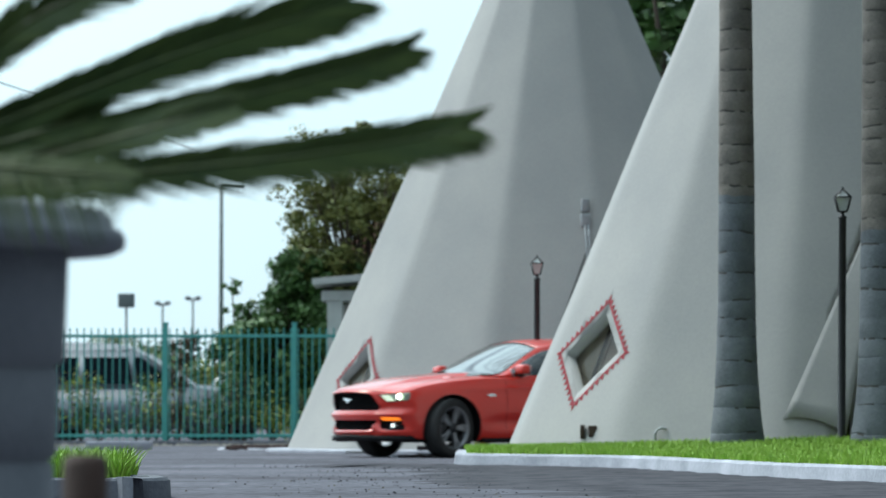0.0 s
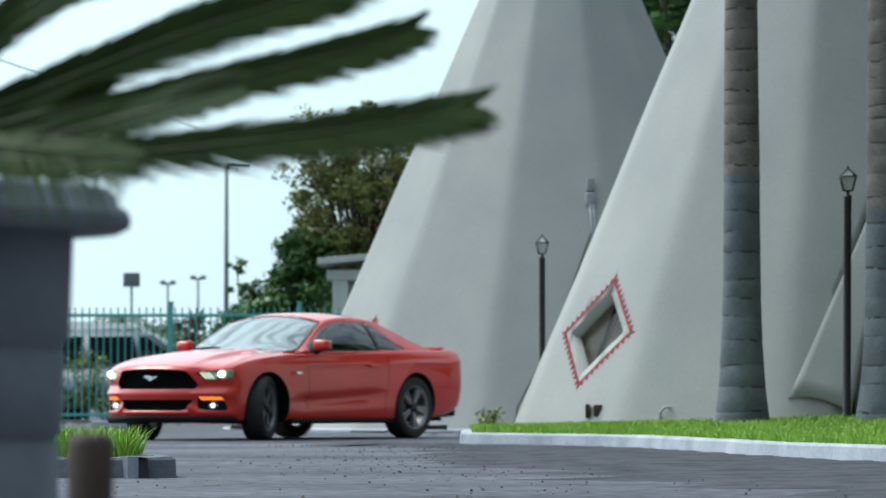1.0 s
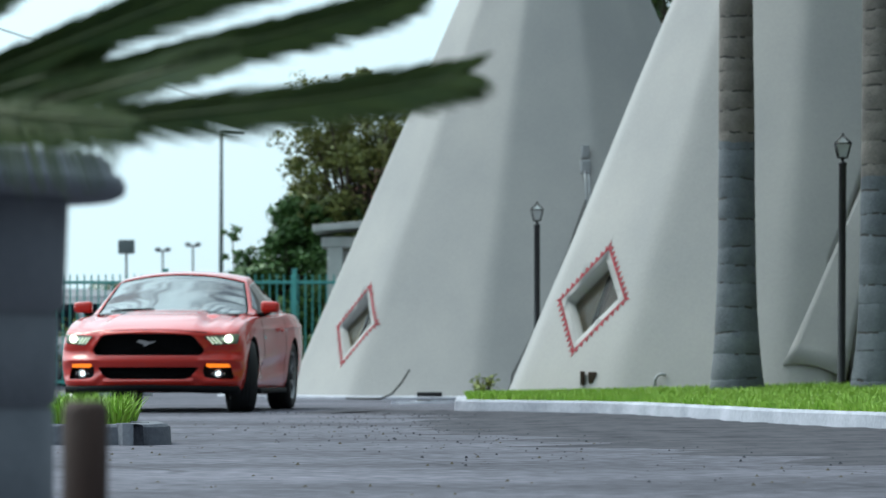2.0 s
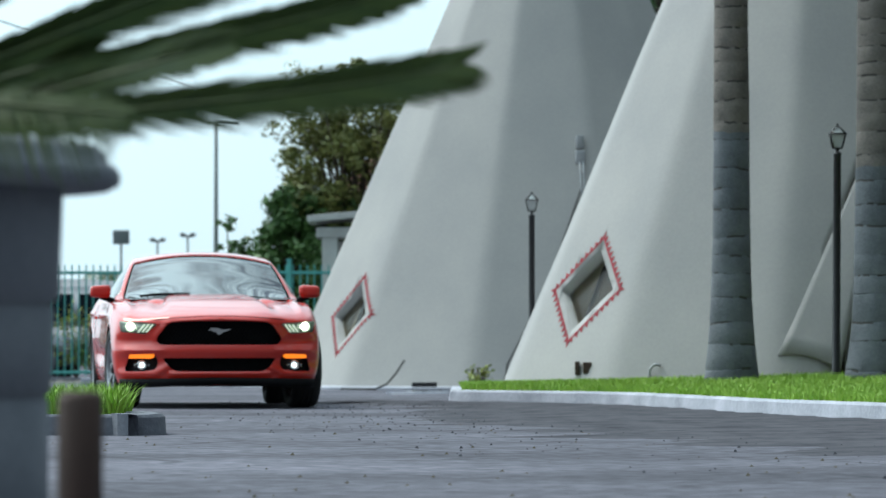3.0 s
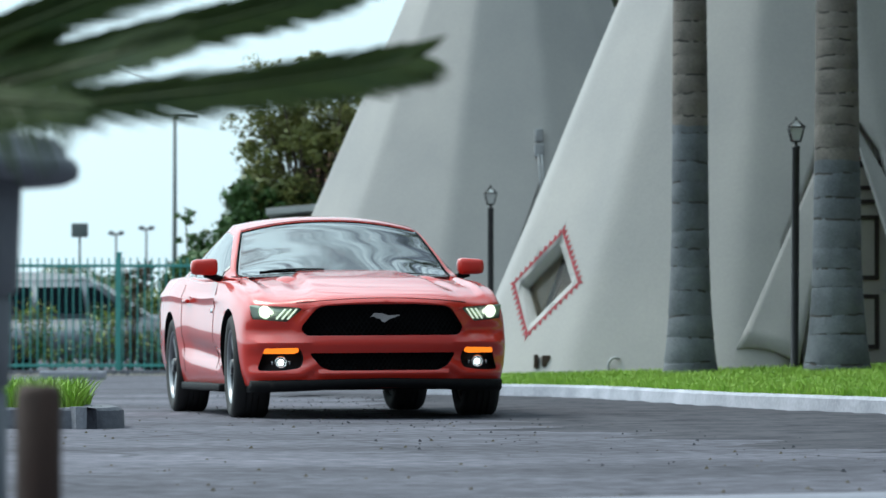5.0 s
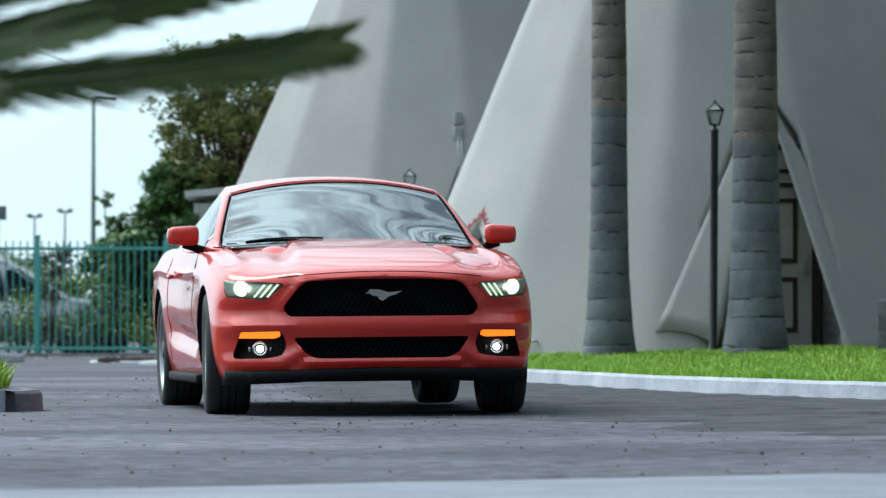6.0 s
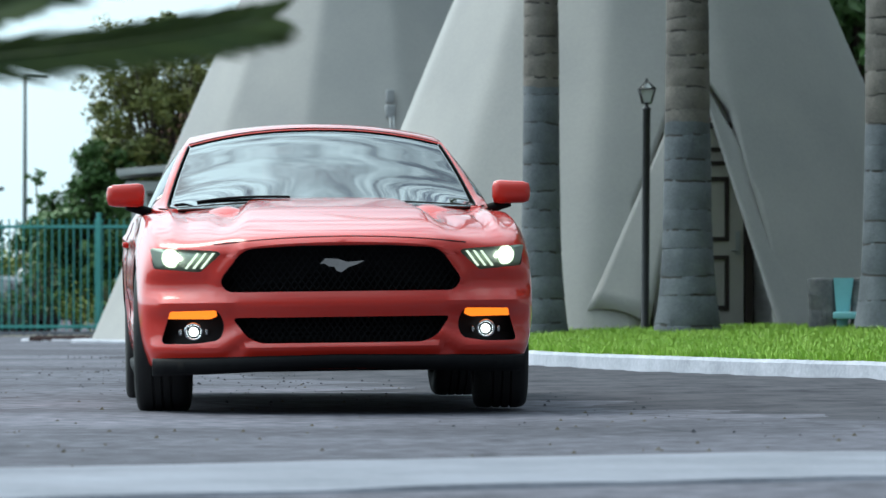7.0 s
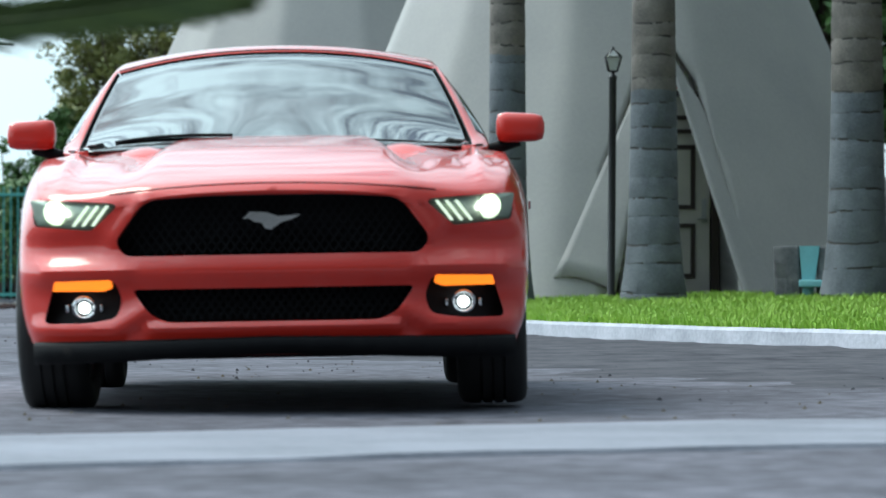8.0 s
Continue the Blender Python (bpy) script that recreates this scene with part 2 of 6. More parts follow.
def sweep_kerb(name, line, width, height, material, label, wear=0.006):
    """A kerb with a battered face and worn top edge along a plan line; its body lies to the left of the line's way."""
    bm = bmesh.new()
    rings = []
    for i, p in enumerate(line):
        d = (line[min(i + 1, len(line) - 1)] - line[max(i - 1, 0)]).normalized()
        n = Vector((-d.y, d.x))
        ring = []
        for off, z in ((0.0, -0.05), (0.0, 0.0), (0.012, height - 0.02), (0.03, height), (width, height), (width, -0.05)):
            j = wear * noise.noise((p.x * 3 + off * 9, p.y * 3, z * 20))
            q = p + n * (off + j)
            ring.append(bm.verts.new((q.x, q.y, z + (j if z > 0 else 0))))
        rings.append(ring)
    for a, b in zip(rings, rings[1:]):
        for k in range(6):
            bm.faces.new((a[k], a[(k + 1) % 6], b[(k + 1) % 6], b[k]))
    bm.faces.new(rings[0][::-1])
    bm.faces.new(rings[-1])
    return tagged(part(name, bm, material, smooth=False), label, "kerb", kind="structure")


kerb_line = smooth_line(KERB, 8)
sweep_kerb("kerb_lawn", kerb_line, 0.15, 0.125, KERB_PAINT, "white-painted concrete kerb round the lawn, chipped")


def lawn_height(x, y):
    """Rises gently from the kerb to the foot of the tepees."""
    d = min((Vector((x, y)) - p).length for p in kerb_line)
    return 0.11 + 0.15 * min(1.0, max(0.0, d - 0.1) / 4.0)


def kerb_x(y):
    for a, b in zip(kerb_line[8:], kerb_line[9:]):
        if b.y <= y <= a.y:
            return a.x + (b.x - a.x) * (a.y - y) / max(1e-6, a.y - b.y)
    return kerb_line[8].x


# lawn bed and its blades
bm = bmesh.new()
ys = [15.5 + 0.5 * i for i in range(56)]
rows = []
for y in ys:
    xa = kerb_x(y) + 0.14
    rows.append([bm.verts.new((xa + (24 - xa) * (k / 24) ** 1.6, y, lawn_height(xa + (24 - xa) * (k / 24) ** 1.6, y))) for k in range(25)])
for a, b in zip(rows, rows[1:]):
    for k in range(24):
        bm.faces.new((a[k], a[k + 1], b[k + 1], b[k]))
LAWN = tagged(part("lawn_bed", bm, SOIL), "earth bed of the lawn inside the kerb", "ground", kind="structure")


def blades(name, spots, height, lean, label, material=GRASS, width=0.006):
    verts, faces = [], []
    for x, y, z in spots:
        a, h = random.uniform(0, 6.283), height * random.uniform(0.55, 1.25)
        dx, dy = math.cos(a) * width, math.sin(a) * width
        b = random.uniform(0, 6.283)
        lx, ly = math.cos(b) * lean * random.random() * h, math.sin(b) * lean * random.random() * h
        i = len(verts)
        verts += [(x - dx, y - dy, z - 0.01), (x + dx, y + dy, z - 0.01), (x + dx * 0.7 + lx * 0.4, y + dy * 0.7 + ly * 0.4, z + h * 0.6), (x - dx * 0.7 + lx * 0.4, y - dy * 0.7 + ly * 0.4, z + h * 0.6), (x + lx, y + ly, z + h)]
        faces += [(i, i + 1, i + 2, i + 3), (i + 3, i + 2, i + 4)]
    me = bpy.data.meshes.new(name)
    me.from_pydata(verts, [], faces)
    me.materials.append(material)
    return tagged(new(name, me), label, "grass", kind="stuff")


spots = []
while len(spots) < 130000:
    y = random.uniform(22.0, 42.5)
    xa = kerb_x(y) + 0.13
    x = xa + random.random() ** 1.5 * 5.0
    if x > 0.21 * y + 0.8:
        continue
    if (x - 4.105) ** 2 + (y - 43.5) ** 2 < 3.4 ** 2:
        continue
    spots.append((x, y, lawn_height(x, y) if len(spots) % 4 == 0 or x - xa < 0.3 else 0.11 + 0.15 * min(1, (x - xa) * 0.8 / 4)))
blades("lawn_grass", spots, 0.065, 0.8, "bright green unmown lawn grass", width=0.0055)

# loose dark asphalt along the foot of the kerb, crumbling into the drive
bm = bmesh.new()
rows = []
crumbs = []
edge_line = smooth_line(KERB, 40)[50:]
for i, p in enumerate(edge_line):
    d = (edge_line[min(i + 1, len(edge_line) - 1)] - edge_line[max(i - 1, 0)]).normalized()
    n = Vector((d.y, -d.x))
    reach = 1.5 + 0.20 * max(0.0, 38 - p.y) + 0.9 * noise.noise((p.x * 0.8, p.y * 0.8, 0)) + 0.5 * noise.noise((p.x * 4, p.y * 4, 3))
    row = []
    for k, z in enumerate((0.010, 0.016, 0.014, 0.007, -0.006)):
        q = p + n * (reach * k / 4 - 0.01)
        row.append(bm.verts.new((q.x, q.y, z + (0.022 * abs(noise.noise((q.x * 5, q.y * 5, 1))) if k < 4 else 0))))
    rows.append(row)
    for k in range(2):
        q = p + n * reach * random.random() ** 0.7 * 1.35
        crumbs.append((q.x + random.uniform(-0.1, 0.1), q.y + random.uniform(-0.1, 0.1)))
for a, b in zip(rows, rows[1:]):
    for k in range(4):
        bm.faces.new((a[k], a[k + 1], b[k + 1], b[k]))
tagged(part("road_edge", bm, DARK_ASPHALT), "strip of loose dark asphalt along the kerb", "road", kind="structure")


def stones(name, spots, low, high, material, label, base=0.008):
    """Loose five-sided stones lying on the ground."""
    verts, faces = [], []
    for px, py in spots:
        size = low + (high - low) * random.random() ** 2
        i = len(verts)
        for q in ((-1, -1, -0.5), (1, -1, -0.5), (1, 1, -0.5), (-1, 1, -0.5), (-0.4, -0.3, 0.5), (0.5, -0.2, 0.4), (0.1, 0.5, 0.45)):
            verts.append((px + q[0] * size * random.uniform(0.6, 1), py + q[1] * size, base + q[2] * size * random.uniform(0.6, 1.2)))
        faces += [(i, i + 1, i + 5, i + 4), (i + 1, i + 2, i + 6, i + 5), (i + 2, i + 3, i + 6), (i + 3, i, i + 4, i + 6), (i + 4, i + 5, i + 6)]
    me = bpy.data.meshes.new(name)
    me.from_pydata(verts, [], faces)
    me.materials.append(material)
    return tagged(new(name, me), label, "gravel", kind="stuff")


stones("loose_stones", crumbs, 0.004, 0.012, DARK_ASPHALT, "loose dark stones crumbled from the asphalt edge")

# near kerb strip across the court
near = smooth_line([(3.5, 11.7), (1.81, 11.07), (0.57, 10.5), (-0.53, 9.85), (-1.7, 9.05), (-3.0, 8.0)], 8)
sweep_kerb("kerb_near", near[::-1], 1.75, 0.012, GUTTER, "flat pale concrete gutter strip across the court")

# ---- tepees ----
def tepee(name, cx, cy, base, radius, taper, sides, turn, label):
    """A concrete tent: a cone with softly rounded facets, hollow, with an inner face."""
    top = radius / taper - 0.55
    root = empty(name, pose(cx, cy, 0))
    tagged(root, label, "tepee")
    bm = bmesh.new()
    n, levels = 144, 26
    step = 2 * math.pi / sides

    def skin(a, z, inset=0.0):
        q = ((a + radians(turn)) % step) - step / 2
        facet = math.cos(step / 2) / math.cos(q)
        soft = 1 - 0.010 * (1 - math.cos(q * sides)) * 0.5
        r = (radius - inset - taper * (z - base)) * (0.88 * facet + 0.12 * soft) / (0.88 * math.cos(step / 4) + 0.12)
        return r + 0.012 * noise.noise((2 * math.cos(a) + cx, 2 * math.sin(a), z * 0.7))

    def ring(inset, z):
        out = []
        for k in range(n):
            a = 2 * math.pi * k / n
            r = skin(a, z, inset)
            out.append(bm.verts.new((r * math.cos(a), r * math.sin(a), z)))
        return out
    zs = [-0.1] + [base + (top - base) * i / levels for i in range(levels + 1)]
    outer = [ring(0, z) for z in zs]
    inner = [ring(min(0.36, radius - taper * (z - base) - 0.12), z) for z in zs]
    for rings in (outer, inner):
        for a, b in zip(rings, rings[1:]):
            for k in range(n):
                bm.faces.new((a[k], a[(k + 1) % n], b[(k + 1) % n], b[k]))
    for a, b in ((outer[0], inner[0]), (outer[-1], inner[-1])):
        for k in range(n):
            bm.faces.new((a[k], a[(k + 1) % n], b[(k + 1) % n], b[k]))
    wall = part("wall", bm, STUCCO, root)
    return root, wall, lambda z: radius - taper * (z - base), skin


def diamond_window(root, wall, rad, angle, half_turn, z0, half_height, lit):
    """A diamond opening in the wall with a deep reveal, a dark pane with curtain, an added dark backing and a
    saw-toothed red border.
    """
    a = radians(angle)
    r0 = rad(z0)
    w = r0 * math.sin(radians(half_turn)) * 1.0
    out = Vector((math.cos(a), math.sin(a), 0))
    side = Vector((-math.sin(a), math.cos(a), 0))
    up = (Vector((0, 0, 1)) - out * 0.43).normalized()
    nrm = side.cross(up).normalized()
    if nrm.dot(out) < 0:
        nrm = -nrm
    c = out * r0 + Vector((0, 0, z0))
    h = half_height / up.z
    inn = 0.79
    h, w = h * 0.94, w * 0.96
    corners = [(0, h), (w, 0), (0, -h), (-w, 0)]
    m = Matrix((side, -nrm, up)).transposed().to_4x4()
    m.translation = c + nrm * 0.30
    bm = bmesh.new()
    prism(bm, [(x * inn, z * inn) for x, z in corners], 0.9, m)
    cut(wall, bm, STUCCO_SHADE)
    # room-side pane and frame set deep in the reveal
    m2 = Matrix((side, -nrm, up)).transposed().to_4x4()
    m2.translation = c - nrm * 0.17
    bm = bmesh.new()
    prism(bm, [(x * 0.9, z * 0.9) for x, z in corners], 0.006, m2)
    part("window_pane", bm, WINDOW_GLASS, root, "dark window pane", smooth=False).visible_shadow = False
    bm = bmesh.new()
    m3 = m2.copy()
    m3.translation = c - nrm * 0.175
    box(bm, (w * 0.10, 0.012, 0), (0.022, 0.02, h * 1.5))
    bmesh.ops.transform(bm, matrix=m3, verts=bm.verts)
    part("glazing_bar", bm, BROWN, root, "dark brown glazing bar", smooth=False)
    bm = bmesh.new()
    m4 = m2.copy()
    m4.translation = c - nrm * 0.19
    vs, fold = [], 16
    for i in range(fold + 1):
        x = -w * 0.9 + w * 0.80 * i / fold
        for z in (-h * 0.85, h * 0.85):
            vs.append(bm.verts.new((x, 0.012 * (i % 2), z)))
    for i in range(fold):
        bm.faces.new((vs[2 * i], vs[2 * i + 2], vs[2 * i + 3], vs[2 * i + 1]))
    bmesh.ops.solidify(bm, geom=bm.faces[:], thickness=0.003)
    bmesh.ops.transform(bm, matrix=m4, verts=bm.verts)
    part("curtain", bm, CURTAIN, root, "drawn beige window curtain")
    # dark sheet added to stand for the gloom of the room
    bm = bmesh.new()
    box(bm, (0, 0.05, 0), (w * 1.8, 0.01, h * 1.8))
    bmesh.ops.transform(bm, matrix=m4, verts=bm.verts)
    part("dark_backing", bm, BROWN, root, "dark sheet behind the curtain, standing for the unlit room", smooth=False)
    # border: a band and teeth, laid on the curved wall
    bm = bmesh.new()

    def on_wall(x, z, lift=0.004):
        q = c + side * x + up * z
        # along the window's own axis onto the wall
        res = wall.ray_cast(q + nrm * 2, -nrm)
        return (res[1] if res[0] else q) + nrm * lift
    for i in range(4):
        p, q = Vector(corners[i]), Vector(corners[(i + 1) % 4])
        L = (q - p).length
        n = 10
        outd = Vector((q.y - p.y, -(q.x - p.x))).normalized()
        if outd.dot((p + q) / 2) < 0:
            outd = -outd
        for k in range(n):
            u0, u1 = k / n, (k + 1) / n
            a0, a1 = p.lerp(q, u0), p.lerp(q, u1)
            band = [a0 - outd * 0.012, a1 - outd * 0.012, a1 + outd * 0.010, a0 + outd * 0.010]
            f = [bm.verts.new(on_wall(v.x, v.y)) for v in band]
            bm.faces.new(f)
            tip = (a0 + a1) / 2 + outd * 0.070
            e0, e1 = a0.lerp(a1, 0.08) + outd * 0.009, a0.lerp(a1, 0.92) + outd * 0.009
            bm.faces.new([bm.verts.new(on_wall(v.x, v.y, 0.005)) for v in (e0, e1, tip)])
        tip = p + p.normalized() * 0.085
        s = Vector((p.y, -p.x)).normalized() * 0.03
        bm.faces.new([bm.verts.new(on_wall(v.x, v.y, 0.006)) for v in (p + s, tip, p - s)])
    bmesh.ops.solidify(bm, geom=bm.faces[:], thickness=0.004)
    part("window_border", bm, RED_TRIM, root, "red saw-toothed painted border round the window", smooth=False)


BROWN = mat("dark_brown_paint", (0.03, 0.018, 0.014), 0.55, scale=10)
WINDOW_GLASS = glass("dusty_window_glass", (0.8, 0.8, 0.76))
WINDOW_GLASS.node_tree.nodes["Principled BSDF"].inputs["IOR"].default_value = 1.12
CURTAIN = mat("beige_curtain", (0.46, 0.39, 0.30), 0.9, scale=8, fine=120)
DOOR_WHITE = mat("cream_door_paint", (0.52, 0.49, 0.44), 0.6, second=(0.42, 0.40, 0.36), scale=3)
T1, WALL1, RAD1, SKIN1 = tepee("concrete_tepee", 1.42, 55.5, 0.0, 3.72, 0.44, 12, 18, "far pale grey concrete tepee cabin with diamond window")
T2, WALL2, RAD2, SKIN2 = tepee("concrete_tepee", 4.105, 43.5, 0.0, 3.635, 0.428, 12, 14, "pale grey concrete tepee cabin with door and diamond window")
diamond_window(T1, WALL1, RAD1, -146, 9.3, 1.0, 0.53, False)
diamond_window(T2, WALL2, RAD2, -149.6, 11.8, 1.155, 0.56, True)

# ---- tepee fittings ----
def on_tepee(skin, angle, z, lift=0.03):
    a = radians(angle)
    r = skin(a, z) + lift
    return Vector((r * math.cos(a), r * math.sin(a), z))


METAL_GREY = mat("grey_metal_box", (0.42, 0.43, 0.44), 0.5, metal=0.3, scale=8)
CABLE = mat("black_cable", (0.02, 0.02, 0.022), 0.6, scale=20, bump=0)
WHITE_TRIM = mat("white_trim_paint", (0.62, 0.61, 0.58), 0.7, second=(0.45, 0.44, 0.42), scale=3)
STONE = mat("rough_stone", (0.20, 0.19, 0.185), 0.95, second=(0.10, 0.10, 0.105), scale=6, fine=30, bump=0.9, amount=0.7)
TEAL_PAINT = mat("pale_teal_paint", (0.22, 0.50, 0.52), 0.6, second=(0.17, 0.40, 0.43), scale=5)
WOOD = mat("brown_wood", (0.075, 0.042, 0.03), 0.75, second=(0.04, 0.024, 0.018), scale=7, fine=60, bump=0.4, stretch=(4, 4, 0.6))

# far tepee: meter box with conduits, cables, low plinth
turn_in = pose(0, 0, 0, 0, 0, 8)
bm = bmesh.new()
p = on_tepee(SKIN1, -82, 3.24, 0.05)
box(bm, p, (0.10, 0.10, 0.17), turn_in, bevel=0.01)
box(bm, p + Vector((0, -0.045, -0.20)), (0.12, 0.13, 0.17), turn_in, bevel=0.012)
part("meter_box", bm, METAL_GREY, T1, "grey electric meter box on the wall")
for off in (-0.5, 0.5):
    bm = bmesh.new()
    tube(bm, [on_tepee(SKIN1, -82 + off, z, 0.05) for z in (2.98, 2.8, 2.6, 2.45)], 0.012, 8)
    part("conduit", bm, METAL_GREY, T1)
bm = bmesh.new()
tube(bm, [on_tepee(SKIN1, -82.5 - 18 * u ** 0.95, 2.62 - 2.3 * u, 0.03) for u in [k / 14 for k in range(15)]] + [on_tepee(SKIN1, -100.5, 0.2, 0.03), on_tepee(SKIN1, -101.5, 0.02, 0.05)], 0.009, 8)
part("cable", bm, CABLE, T1, "black cable running down the wall")
bm = bmesh.new()
tube(bm, [Vector(q) - Vector((1.42, 55.5, 0)) for q in ((-1.35, 52.2, 0.02), (-1.1, 51.75, 0.02), (-0.9, 51.55, 0.02), (-0.76, 51.6, 0.08), (-0.64, 51.68, 0.22), (-0.54, 51.85, 0.38))], 0.014, 8)
part("loose_cable", bm, CABLE, T1, "loose black cable curling from the wall")
bm = bmesh.new()
lathe(bm, [(3.66, -0.02), (3.95, -0.02), (3.95, 0.03), (3.92, 0.045), (3.66, 0.05)], 96)
part("plinth", bm, KERB_PAINT, T1, "low pale concrete plinth", smooth=False)
bm = bmesh.new()
box(bm, Vector((-0.28, 51.55, 0.075)) - Vector((1.42, 55.5, 0)), (0.32, 0.10, 0.06), bevel=0.01)
part("floor_vent", bm, BLACK_IRON, T1)

# near tepee: doorway cut through the wall, door, flaps, vents, pipe
ORIGIN2 = Vector((4.105, 43.5, 0))


def local2(x, y, z):
    return Vector((x, y, z)) - ORIGIN2


bm = bmesh.new()
prism(bm, [(3.80, -0.3), (5.13, -0.3), (5.13, 1.1), (4.80, 2.45), (4.50, 2.9), (4.36, 2.9), (3.80, 1.5)], 2.6, Matrix.Translation(local2(0, 38.9, 0)))
cut(WALL2, bm, STUCCO_SHADE)
door = empty("door")
door.parent = T2
tagged(door, "cream panelled door with dark brown mouldings")
bm = bmesh.new()
box(bm, local2(4.490, 41.22, 1.27), (0.92, 0.045, 2.04), bevel=0.004)
part("door_leaf", bm, DOOR_WHITE, door, smooth=False)
for z0, z1 in ((0.47, 0.98), (1.17, 1.78), (1.94, 2.08)):
    bm = bmesh.new()
    for cx, cz, w, h in ((4.50, z0, 0.60, 0.045), (4.50, z1, 0.60, 0.045), (4.20 + 0.0225, (z0 + z1) / 2, 0.045, z1 - z0), (4.80 - 0.0225, (z0 + z1) / 2, 0.045, z1 - z0)):
        box(bm, local2(cx, 41.185, cz), (w, 0.03, h), bevel=0.006)
    part("panel_moulding", bm, BROWN, door, "dark brown panel moulding", smooth=False)
bm = bmesh.new()
box(bm, local2(4.895, 41.19, 1.13), (0.055, 0.012, 0.24), bevel=0.004)
tube(bm, [local2(4.895, 41.19, 1.05), local2(4.895, 41.14, 1.05), local2(4.820, 41.135, 1.05)], 0.011, 8)
part("door_handle", bm, METAL_GREY, door, "steel lever handle with plate")
bm = bmesh.new()
for x, w in ((5.005, 0.085), (3.98, 0.08)):
    box(bm, local2(x, 41.22, 1.27), (w, 0.09, 2.1), bevel=0.004)
box(bm, local2(4.490, 41.22, 2.325), (1.10, 0.09, 0.06), bevel=0.004)
part("door_frame", bm, BROWN, door, "dark brown door frame", smooth=False)
bm = bmesh.new()
box(bm, local2(4.610, 41.42, 2.55), (0.8, 0.03, 0.40))
part("door_head", bm, WHITE_TRIM, door, smooth=False)
bm = bmesh.new()
for k in range(5):
    x = 4.08 + 0.12 * k
    prism(bm, [(x, 2.37), (x + 0.11, 2.37), (x + 0.055, 2.47)], 0.012, Matrix.Translation(local2(0, 41.16, 0)))
part("door_trim", bm, RED_TRIM, door, "red saw-toothed trim over the door", smooth=False)


def flap(name, peak, outer, lip, hem):
    """One side of the tent's opening: a curved sheet from the peak to a lifted hem."""
    bm = bmesh.new()
    rows = []
    for i in range(13):
        u = i / 12
        row = []
        for j in range(9):
            v = j / 8
            a = peak.lerp(outer, u)
            b = peak.lerp(lip, u)
            q = a.lerp(b, v)
            bulge = 0.01 * u * math.sin(math.pi * v)
            q += Vector((0, -bulge, 0))
            way = Vector((q.x, q.y, 0)).normalized()
            q -= way * (math.hypot(q.x, q.y) - SKIN2(math.atan2(q.y, q.x), q.z) + 0.03) * (1 - v) ** 1.5
            if i == 12:
                q.z += hem * math.sin(math.pi * v) * 0.8
            row.append(bm.verts.new(q))
        rows.append(row)
    for a, b in zip(rows, rows[1:]):
        for k in range(8):
            bm.faces.new((a[k], a[k + 1], b[k + 1], b[k]))
    bmesh.ops.remove_doubles(bm, verts=bm.verts, dist=0.0005)
    bmesh.ops.solidify(bm, geom=bm.faces[:], thickness=0.035)
    part(name, bm, STUCCO, T2, "stucco tent flap beside the door")


flap("tent_flap", local2(4.48, 41.14, 2.95), local2(3.27, 40.16, 0.44), local2(3.88, 40.06, 0.30), 0.08)
flap("tent_flap", local2(4.46, 41.14, 2.95), local2(5.85, 40.45, 0.12), local2(5.22, 40.00, 0.12), 0.0)
# side of the doorway, from the door frame out to the edge of the flap
bm = bmesh.new()
peak, lip = local2(4.46, 41.14, 2.95), local2(5.22, 40.00, 0.12)
a, b = [], []
for k in range(9):
    u = 0.70 + 0.30 * k / 8
    q = peak.lerp(lip, u)
    a.append(bm.verts.new(Vector((local2(5.055, 0, 0).x, local2(0, 41.24, 0).y, q.z))))
    b.append(bm.verts.new(q + Vector((0.01, 0.02, 0))))
for k in range(8):
    bm.faces.new((a[k], b[k], b[k + 1], a[k + 1]))
bmesh.ops.solidify(bm, geom=bm.faces[:], thickness=0.02)
part("doorway_side", bm, STUCCO, T2, "stucco side of the doorway", smooth=False)
for x, y, z, w, h in ((1.33, 41.42, 0.32, 0.045, 0.14), (1.43, 41.33, 0.325, 0.085, 0.115)):
    bm = bmesh.new()
    box(bm, local2(x, y, z), (w, 0.10, h), bevel=0.008)
    part("wall_vent", bm, WOOD, T2, "small brown vent box")
bm = bmesh.new()
tube(bm, [local2(2.10 - 0.07 * math.cos(a), 40.68, 0.28 + 0.08 * math.sin(a)) for a in [math.pi * k / 10 * 0.85 - 0.5 for k in range(11)]], 0.014, 8)
part("wall_pipe", bm, METAL_GREY, T2, "short bent grey pipe")

# ---- street lamps ----
LANTERN_GLASS = mat("frosted_lantern_glass", (0.62, 0.64, 0.62), 0.35, second=(0.55, 0.57, 0.55), bump=0)


